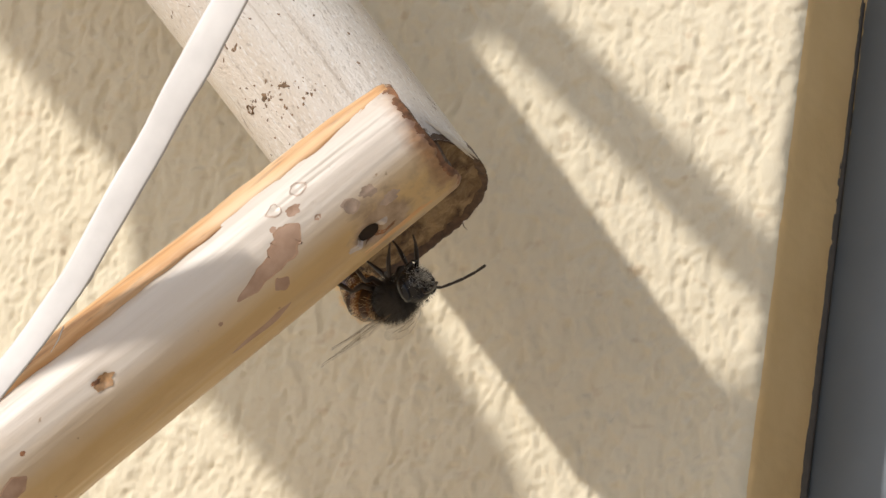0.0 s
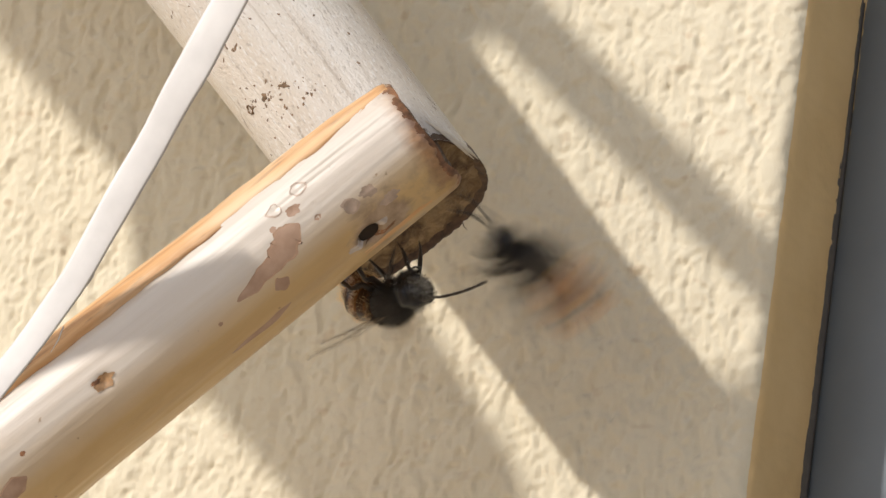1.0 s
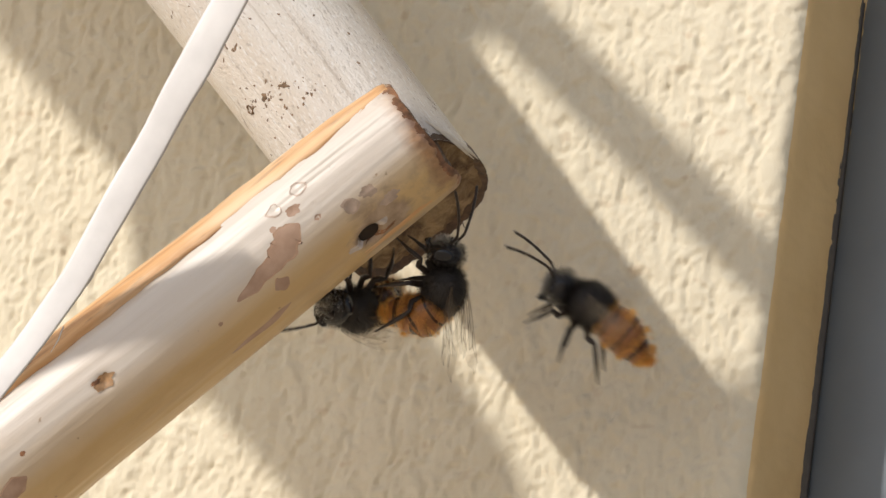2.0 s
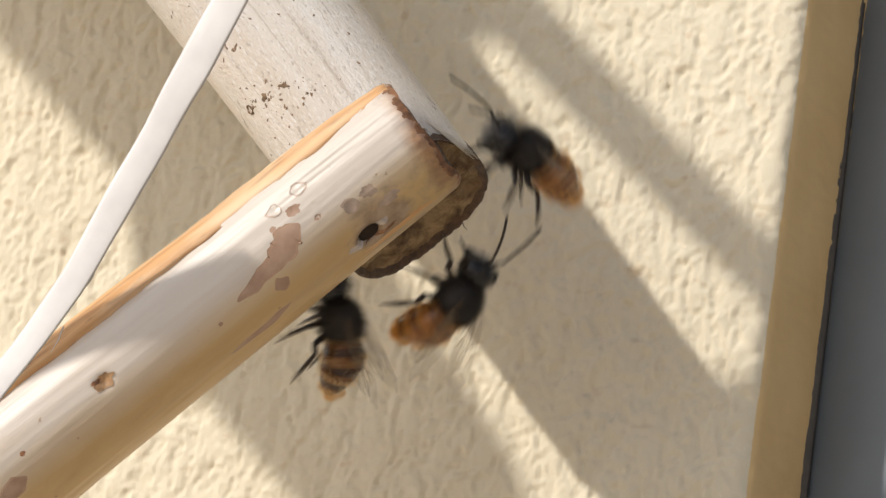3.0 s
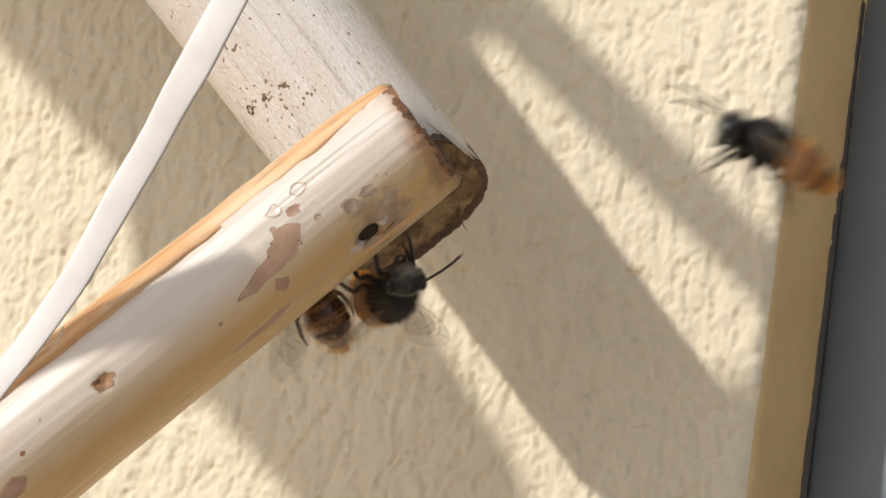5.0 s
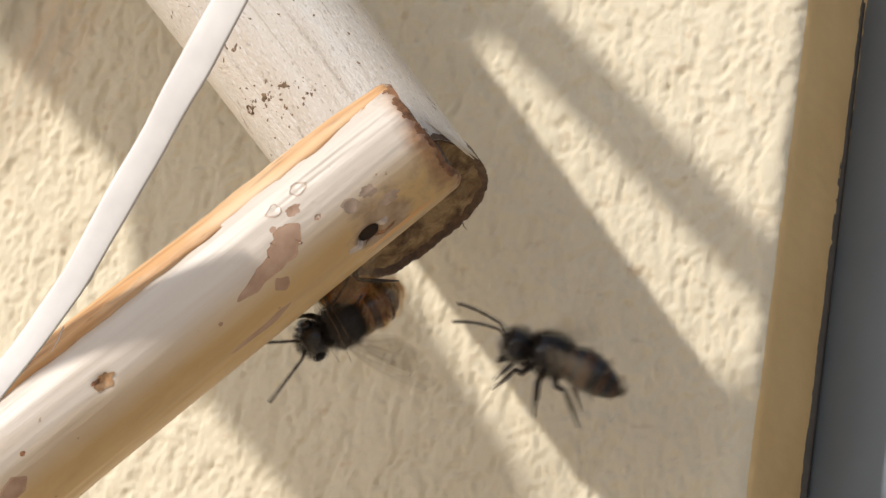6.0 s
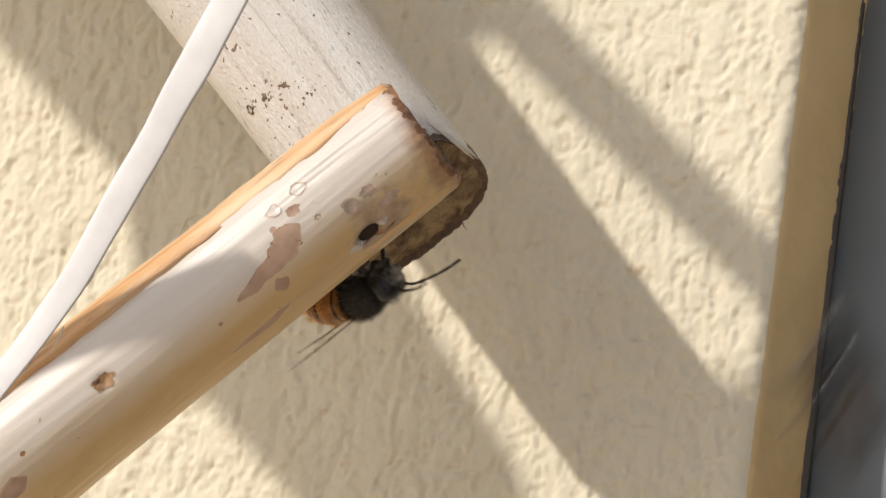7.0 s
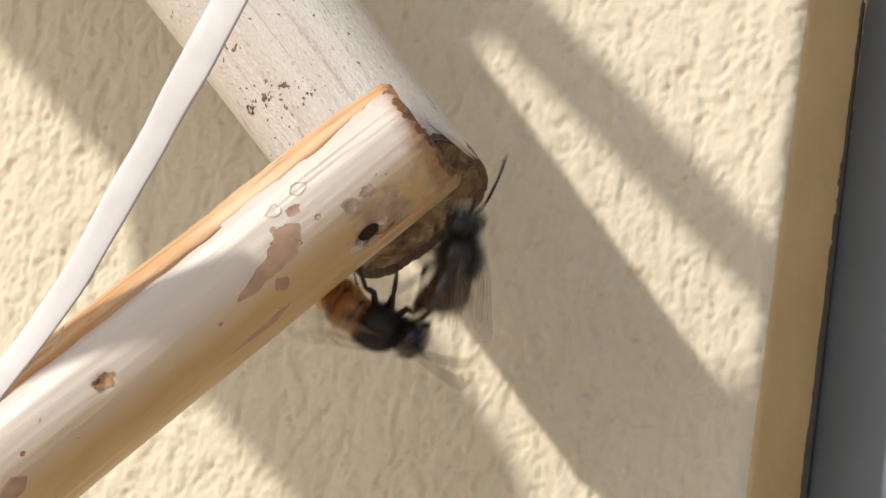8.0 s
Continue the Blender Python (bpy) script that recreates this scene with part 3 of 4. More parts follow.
def build_ribbon():
    bm = bmesh.new()
    across = Vector((0.874, 0.474, 0.108))
    start, end = Vector((20.8, -70.0, 3.0)) + across * 0.15, Vector((2.2, -70.0, -34.7)) + across * 0.3
    along = (end - start).normalized()
    out = Vector((0.49, -0.84, -0.24))
    side = along.cross(-out).normalized()
    out = side.cross(along).normalized()
    rows = []
    for i in range(41):
        u = i / 40
        c = start.lerp(end, u) - across * (1.1 * max(0.0, (u - 0.66) / 0.18) ** 1.5) + side * (0.14 * math.sin(u * 5.0 + 0.4) + 0.12 * noise.noise(Vector((u * 9, 0, 2))))
        half = 1.15 + 0.10 * noise.noise(Vector((u * 7, 4, 1))) + 0.36 * (1 - u) ** 2
        twist = -0.45 + 0.12 * math.sin(u * 4)
        row = []
        for k in range(10):
            a = 2 * math.pi * k / 10
            w, t = half * math.cos(a), 0.15 * math.sin(a) - 0.05 * math.cos(a) ** 2
            row.append(bm.verts.new(site(*(c + side * (w * math.cos(twist)) + out * (t + w * math.sin(twist))))))
        rows.append(row)
    grid_faces(bm, rows, True)
    bm.faces.new(rows[0][::-1])
    bm.faces.new(rows[-1])
    root = tagged(new("bast_strip"), "white flat strip of bast hanging before the canes", "strip")
    part("strip", bm, RIBBON, root)
    # loose fibres along its edges
    for u, edge, length in ((0.74, 1, 2.2), (0.62, 1, 1.6)):
        foot = start.lerp(end, u) + side * (edge * 0.93) + out * 0.1
        tip = foot + along * length + side * (edge * 0.10)
        bm = bmesh.new()
        tube(bm, [site(*foot), site(*((foot + tip) / 2 + side * (edge * 0.10))), site(*tip)], [0.05 * MM, 0.06 * MM, 0.02 * MM], 5)
        part("fibre", bm, RIBBON, root)


def build_outer_cane(start, end, thick_start, thick_end, label):
    """A cane of the bundle outside the view, whose shade falls on the wall."""
    m = axis_pose(start, end)
    length = (site(*end) - site(*start)).length / MM
    bm = bmesh.new()
    rings = []
    for i in range(25):
        u = i / 24
        r = (thick_start + (thick_end - thick_start) * u) / 2
        rings.append([bm.verts.new(Vector((r * math.cos(a), r * math.sin(a), length * u)) * MM)
                      for a in (2 * math.pi * k / 28 for k in range(28))])
    grid_faces(bm, [r[::-1] for r in rings], True)
    bm.faces.new(rings[0])
    bm.faces.new(rings[-1][::-1])
    ob = tagged(new("cane", mesh_of("cane", bm, REED)), label, "cane", group="canes of the nest bundle")
    ob.matrix_world = m
    return ob


build_front_cane()
build_rear_cane()
build_ribbon()
build_outer_cane((-40.3, -60, 68.0), (1.3, -60, 30.4), 5.7, 4.6, "thin pale reed above the others")
# added out of view: its shade closes the upper end of a light stripe
build_outer_cane((-50.6, -78, 74.5), (-66.6, -78, 90.6), 5.4, 5.6, "short thin unseen reed, added to shade the top of a light stripe")
build_outer_cane((-100.3, -60, 81.0), (-59.8, -60, 46.3), 15.5, 14.6, "thick pale reed higher in the bundle")
build_outer_cane((-77.1, -60, 73.9), (-63.8, -60, 30.9), 8.8, 8.5, "upright pale reed in the bundle")
build_outer_cane((-59.5, -64, 40.5), (-39.1, -64, 18.9), 22.4, 17.4, "thick tapering pale branch in the bundle")
build_outer_cane((-50.0, -68, -17.7), (-12.8, -68, 6.5), 4.1, 4.0, "thin slanting pale reed beside the branch")
# added out of view to cut off that stripe's lower end with shade
build_outer_cane((-37.0, -100, 53.55), (-20.0, -100, 52.5), 5.0, 5.0, "short unseen reed, added to shade the lower end of a light stripe")


# ---- the bees ----
BEE = 1.05 * MM  # the bees are about 12 mm long


def fur(bm, pick, count, length, seed, width=0.024, lie=0.32, material=0, comb=0.3):
    """Hairs as thin blades; pick(rng) gives a root and its outward way, in mm."""
    rng = random.Random(seed)
    for _ in range(count):
        root, out = pick(rng)
        out = out.normalized()
        tilt = Vector((rng.gauss(0, 1), rng.gauss(0, 1), rng.gauss(0, 1))) * lie + Vector((-comb, 0, 0))
        way = (out + tilt).normalized()
        long = length * rng.uniform(0.55, 1.2)
        side = way.cross(Vector((rng.gauss(0, 1), rng.gauss(0, 1), rng.gauss(0, 1)))).normalized() * width
        a, b, c = root - side * 0.5, root + side * 0.5, root + way * long
        mid = root + way * long * 0.55
        v = [bm.verts.new(p * BEE) for p in (a, b, mid + side * 0.35, c, mid - side * 0.35)]
        bm.faces.new(v).material_index = material


def on_egg(centre, radii, u0, u1, shape=None):
    """A picker of places on an egg between two fractions of its length."""
    def pick(rng):
        u = rng.uniform(u0, u1)
        a, t = math.pi * u, rng.uniform(0, 2 * math.pi)
        girth = math.sin(a) * (shape(u) if shape else 1.0)
        root = Vector((centre[0] + radii[0] * math.cos(a), centre[1] + radii[1] * girth * math.cos(t), centre[2] + radii[2] * girth * math.sin(t)))
        out = Vector(((root.x - centre[0]) / radii[0] ** 2, (root.y - centre[1]) / radii[1] ** 2, (root.z - centre[2]) / radii[2] ** 2))
        return root, out
    return pick


def mm(values):
    return [v * BEE for v in values]


def abdomen_shape(u):
    return 0.92 + 0.22 * math.sin(math.pi * min(1.0, u * 1.1)) - 0.10 * u


def build_wing(name, length, broad, root, hinge):
    """A wing along -y from its hinge, with raised veins."""
    bm = bmesh.new()
    rows = []
    n = 14
    for i in range(n + 1):
        u = i / n
        front = 0.22 * broad * math.sin(math.pi * min(1, u * 1.02)) ** 0.6
        rear = -broad * (0.10 + 0.90 * math.sin(math.pi * min(0.97, 0.06 + u * 0.80)) ** 1.1) * (1 - max(0, u - 0.86) / 0.14 * 0.55)
        if i == n:
            front, rear = -0.22 * broad, -0.40 * broad
        rows.append([bm.verts.new(Vector((front + (rear - front) * k / 6, -length * u, 0.05 * math.sin(k * 1.4 + u * 7))) * BEE) for k in range(7)])
    grid_faces(bm, rows)

    def at(u, v):
        i = min(n, int(round(u * n)))
        a, b = rows[i][0].co, rows[i][6].co
        return a.lerp(b, v) + Vector((0, 0, 0.02 * BEE))
    lines = [[(k / 10, 0.0) for k in range(10)], [(k / 10, 0.10 + 0.02 * k) for k in range(7)], [(0, 0.3), (0.3, 0.35), (0.6, 0.4), (0.75, 0.55)],
             [(0, 0.5), (0.25, 0.62), (0.45, 0.9)], [(0.6, 0.1), (0.75, 0.25), (0.85, 0.12)], [(0.45, 0.2), (0.5, 0.38), (0.45, 0.7)], [(0.6, 0.4), (0.62, 0.75)],
             [(0.75, 0.25), (0.75, 0.55)]]
    for line in lines:
        pts = [at(u, v) for u, v in line]
        tube(bm, pts, [(0.019 - 0.009 * i / len(pts)) * BEE for i in range(len(pts))], 4, 1)
    wing = part(name, bm, [MEMBRANE, VEIN], root, "clear brown-veined wing")
    wing.location = Vector(hinge) * BEE
    return wing


def build_bee(label, abdomen_fur, abdomen_chitin, abdomen_felt, seed, hairs=700, coat=6000, skin=CHITIN_DULL, dark=0.2):
    root = tagged(new("mason_bee"), label, "bee", group="mason bees at the canes")
    # thorax
    bm = bmesh.new()
    egg(bm, mm((0, 0, 0)), mm((1.95, 1.8, 1.75)), 20, 12)
    thorax = part("thorax", bm, skin, root)
    bm = bmesh.new()
    fur(bm, on_egg((0, 0, 0), (1.92, 1.77, 1.72), 0.12, 0.95), coat, 0.6, seed + 1, lie=0.3, comb=0.5, width=0.02)
    fur(bm, on_egg((0, 0, 0), (1.92, 1.77, 1.72), 0.7, 0.95), coat // 8, 0.65, seed + 2, material=1)
    part("thorax_fur", bm, [FUR_BLACK, FUR_GREY], thorax, "dense black fur")
    # head
    bm = bmesh.new()
    egg(bm, mm((2.75, 0, -0.15)), mm((1.2, 1.6, 1.45)), 20, 12)
    egg(bm, mm((3.45, 0, -1.05)), mm((0.45, 0.6, 0.5)), 10, 8)
    for side in (1, -1):
        tube(bm, [Vector(p) * BEE for p in ((3.3, 0.5 * side, -1.35), (3.75, 0.35 * side, -1.75), (3.7, 0.0, -1.95))], mm((0.22, 0.18, 0.06)), 6)
    head = part("head", bm, CHITIN, root)
    bm = bmesh.new()
    fur(bm, on_egg((2.75, 0, -0.1), (1.2, 1.55, 1.45), 0.05, 0.85), coat // 3, 0.46, seed + 3, width=0.02, comb=0.1)
    part("head_fur", bm, FUR_BLACK, head)

    def face(rng):
        p = Vector((3.45, rng.gauss(0, 0.55), -0.35 + rng.gauss(0, 0.5)))
        p.x = 2.75 + 1.22 * math.sqrt(max(0.05, 1 - (p.y / 1.65) ** 2 - ((p.z + 0.15) / 1.45) ** 2))
        return p, Vector((1.5, p.y * 0.5, -0.2 + 0.3 * (p.z + 0.3)))
    bm = bmesh.new()
    fur(bm, face, 520, 0.5, seed + 4, width=0.02, lie=0.35)
    part("face_fur", bm, FUR_WHITE, head, "white tuft of face hair")
    for side in (1, -1):
        bm = bmesh.new()
        egg(bm, (0, 0, 0), mm((0.62, 0.38, 1.0)), 14, 10)
        bmesh.ops.transform(bm, matrix=Matrix.Translation(Vector((2.85, 1.42 * side, 0.02)) * BEE) @ Matrix.Rotation(radians(14 * side), 4, "Z"), verts=bm.verts[:])
        part("eye", bm, EYE_BLACK, head, "glossy black compound eye")
        bm = bmesh.new()
        pts = [(3.75, 0.42 * side, 0.3), (4.15, 0.7 * side, 0.75), (4.5, 0.9 * side, 0.95), (5.4, 1.3 * side, 1.05), (6.3, 1.75 * side, 1.1), (7.3, 2.3 * side, 1.05), (8.2, 2.8 * side, 0.9)]
        dense, girths = [], []
        for a, b in zip(pts, pts[1:]):
            for f in (0.0, 0.45, 0.9):
                dense.append(Vector(a).lerp(Vector(b), f) * BEE)
                girths.append((0.125 if f else 0.10) * BEE)
        dense.append(Vector(pts[-1]) * BEE)
        girths.append(0.06 * BEE)
        tube(bm, dense, girths, 7)
        part("antenna", bm, LEG, head)
    # abdomen: overlapping plates in two stiff pieces, hinged at the waist and at its middle
    centre, radii = (-3.3, 0, -0.1), (3.15, 1.62, 1.55)

    def abdomen_piece(name, u0, u1, slim, first, last, parent, note):
        bm = bmesh.new()
        rows = []
        for i in range(25):
            u = u0 + (u1 - u0) * i / 24
            a = math.pi * u
            plate = (u * 6) % 1.0
            girth = math.sin(a) * abdomen_shape(u) * (slim + 0.06 * plate - (0.04 if plate > 0.9 else 0))
            rows.append([bm.verts.new(Vector((centre[0] + radii[0] * math.cos(a), radii[1] * girth * math.cos(t), centre[2] - 0.5 * max(0, u - 0.45) + radii[2] * girth * math.sin(t))) * BEE)
                         for t in (2 * math.pi * k / 24 for k in range(24))])
        for i, (a, c) in enumerate(zip(rows, rows[1:])):
            grid_faces(bm, [a[::-1], c[::-1]], True, 0 if ((u0 + (u1 - u0) * i / 24) * 6) % 1.0 < dark else 1)
        bmesh.ops.remove_doubles(bm, verts=bm.verts[:], dist=1e-7)
        for ring in (rows[0], rows[-1]):
            if len({v for v in ring if v.is_valid}) == 24:
                bm.faces.new(ring)
        for k in range(first, last):
            edge = (k + 0.75) / 6
            fur(bm, on_egg(centre, radii, max(0.05, edge - 0.03), min(0.97, edge + 0.02), abdomen_shape), hairs, 0.52, seed + 10 + k, lie=0.25, width=0.02, comb=0.35, material=2)
        fur(bm, on_egg(centre, radii, max(0.06, u0), min(0.97, u1), abdomen_shape), hairs, 0.42, seed + 40 + first, lie=0.3, width=0.018, comb=0.5, material=2)
        if u1 == 1.0:
            fur(bm, on_egg(centre, radii, 0.80, 0.98, abdomen_shape), hairs, 0.62, seed + 30, width=0.019, lie=0.3, material=2)
        return part(name, bm, [abdomen_chitin, abdomen_felt, abdomen_fur], parent, note)

    abdomen = abdomen_piece("abdomen", 0.0, 0.56, 1.0, 0, 3, root, "shiny segmented abdomen with bands of hair")
    tip = abdomen_piece("abdomen_tip", 0.40, 1.0, 0.96, 3, 6, abdomen, "furry end of the abdomen")
    bm = bmesh.new()
    tube(bm, [Vector((-1.2, 0, 0)) * BEE, Vector((-1.9, 0, -0.05)) * BEE], mm((0.9, 1.0)), 12)
    part("waist", bm, CHITIN, root)
    # legs
    for side in (1, -1):
        for foot, pts in ((1, ((1.1, 0.6, -1.1), (1.7, 1.2, -1.9), (2.3, 1.6, -1.6), (2.9, 1.6, -2.7), (3.3, 1.5, -3.3), (3.6, 1.3, -3.9))),
                          (0, ((0.2, 0.7, -1.3), (0.3, 1.6, -2.1), (0.4, 2.4, -2.0), (0.1, 2.6, -3.3), (-0.1, 2.7, -4.0), (-0.3, 2.6, -4.7))),
                          (-1, ((-0.7, 0.7, -1.2), (-1.2, 1.5, -2.0), (-1.9, 2.1, -1.9), (-2.9, 2.3, -3.1), (-3.4, 2.3, -3.8), (-3.9, 2.2, -4.5)))):
            bm = bmesh.new()
            pts = [(x, y * side, z) for x, y, z in pts]
            dense = [Vector(pts[0])] + [Vector(p).lerp(Vector(q), f) for p, q in zip(pts, pts[1:]) for f in (0.5, 1.0)]
            tube(bm, [p * BEE for p in dense], mm((0.22, 0.27, 0.25, 0.25, 0.17, 0.20, 0.19, 0.15, 0.11, 0.09, 0.05)), 7)
            fur(bm, lambda rng: (Vector(pts[2]).lerp(Vector(pts[4]), rng.random()), Vector((rng.gauss(0, 1), rng.gauss(0, 1), rng.gauss(0, 1)))), 60, 0.3, seed + 50 + foot, width=0.022)
            part("leg", bm, LEG, root)
    wings = {}
    for side in (-1, 1):
        for name, length, broad, x, z in (("forewing", 7.6, 2.5, 0.6, 1.15), ("hindwing", 5.4, 1.9, -0.3, 1.0)):
            w = build_wing(name, length, broad, root, (x, 1.6 * side, z))
            wings[name, side] = w
    return {"root": root, "abdomen": abdomen, "tip": tip, "wings": wings}


RESIDENT = build_bee("black shiny mason bee with cream-fringed abdomen clinging under the branch", FUR_CREAM, CHITIN_BROWN, FELT_BROWN, 100, hairs=480, coat=5200, dark=0.4)
VISITOR = build_bee("mason bee with black thorax and orange banded abdomen", FUR_ORANGE, CHITIN_BROWN, FELT_ORANGE, 200)
FLYER = build_bee("hovering mason bee with orange furry abdomen", FUR_ORANGE, CHITIN_BROWN, FELT_ORANGE, 300)
DARK_FLYER = build_bee("dark grey-black mason bee in flight", FUR_GREY, CHITIN, CHITIN_BROWN, 400, hairs=130, coat=3200, skin=CHITIN, dark=0.5)


# the plane in which the bees fly past the canes: across, up, and out to the open
ACROSS, UPWARD, OUTWARD = look(EYE, AIM, 6.4).to_3x3().transposed()


def bee_pose(x, y, z, heading, lean, roll):
    """Thorax at a place in mm; heading in the flying plane, anticlockwise from across; lean out to the open;
    roll 0 has the back to the left of the heading, 90 to the open, 180 to its right."""
    th, ps, ph = radians(heading), radians(lean), radians(roll)
    ahead = (ACROSS * math.cos(th) + UPWARD * math.sin(th)) * math.cos(ps) + OUTWARD * math.sin(ps)
    flank = UPWARD * math.cos(th) - ACROSS * math.sin(th)
    toward = ahead.cross(flank)
    back = flank * math.cos(ph) + toward * math.sin(ph)
    m = Matrix((ahead, back.cross(ahead), back)).transposed().to_4x4()
    m.translation = site(x, y, z)
    return m


def wing_pose(name, side, stroke, sweep):
    """A wing on its bee: stroke lifts it, sweep carries it back along the body (degrees)."""
    x, z = (0.6, 1.15) if name == "forewing" else (-0.3, 1.0)
    turn = Matrix.Rotation(radians(-sweep), 4, "Z") @ Matrix.Rotation(radians(-stroke), 4, "X")
    if side > 0:
        turn = Matrix.Rotation(radians(180 + sweep), 4, "Z") @ Matrix.Rotation(radians(-stroke), 4, "X") @ Matrix.Rotation(math.pi, 4, "Y")
    return Matrix.Translation(Vector((x, 1.6 * side, z)) * BEE) @ turn


def key_wings(bee, flights, spread=((0.0, 80), (8.0, 80))):
    """Wings that beat within the flights (pairs of seconds) and else rest, swept back by the degrees of spread's rows (seconds, degrees)."""
    for (name, side), wing in bee["wings"].items():
        rows = []
        for k in range(241):
            t = k / 30
            if any(a <= t <= b for a, b in flights):
                rows.append((t, wing_pose(name, side, 48 if k % 2 else -14, 18 if name == "forewing" else 26)))
            elif k in (0, 240) or any(frame(a) == k + 1 for a, _ in spread) or any(a <= t + s / 30 <= b for a, b in flights for s in (-1, 1, -2, 2)):
                a, b = max((p for p in spread if p[0] <= t + 0.01), default=spread[0]), min((p for p in spread if p[0] >= t), default=spread[-1])
                sweep = a[1] if b[0] - a[0] < 0.01 else a[1] + (b[1] - a[1]) * (t - a[0]) / (b[0] - a[0])
                rows.append((t, wing_pose(name, side, 10 if name == "forewing" else 6, sweep)))
        walk(wing, rows)


def hinged(x, dip):
    """A piece of the abdomen turned about a hinge at x: dip curls its end to the belly side."""
    hinge = Vector((x, 0, 0)) * BEE
    return Matrix.Translation(hinge) @ Matrix.Rotation(radians(-dip), 4, "Y") @ Matrix.Translation(-hinge)


def key_abdomen(bee, rows):
    """Rows of seconds, and the degrees by which the abdomen dips at the waist and curls at its middle."""
    walk(bee["abdomen"], [(t, hinged(-1.3, dip)) for t, dip, curl in rows])
    walk(bee["tip"], [(t, hinged(-3.2, curl)) for t, dip, curl in rows])


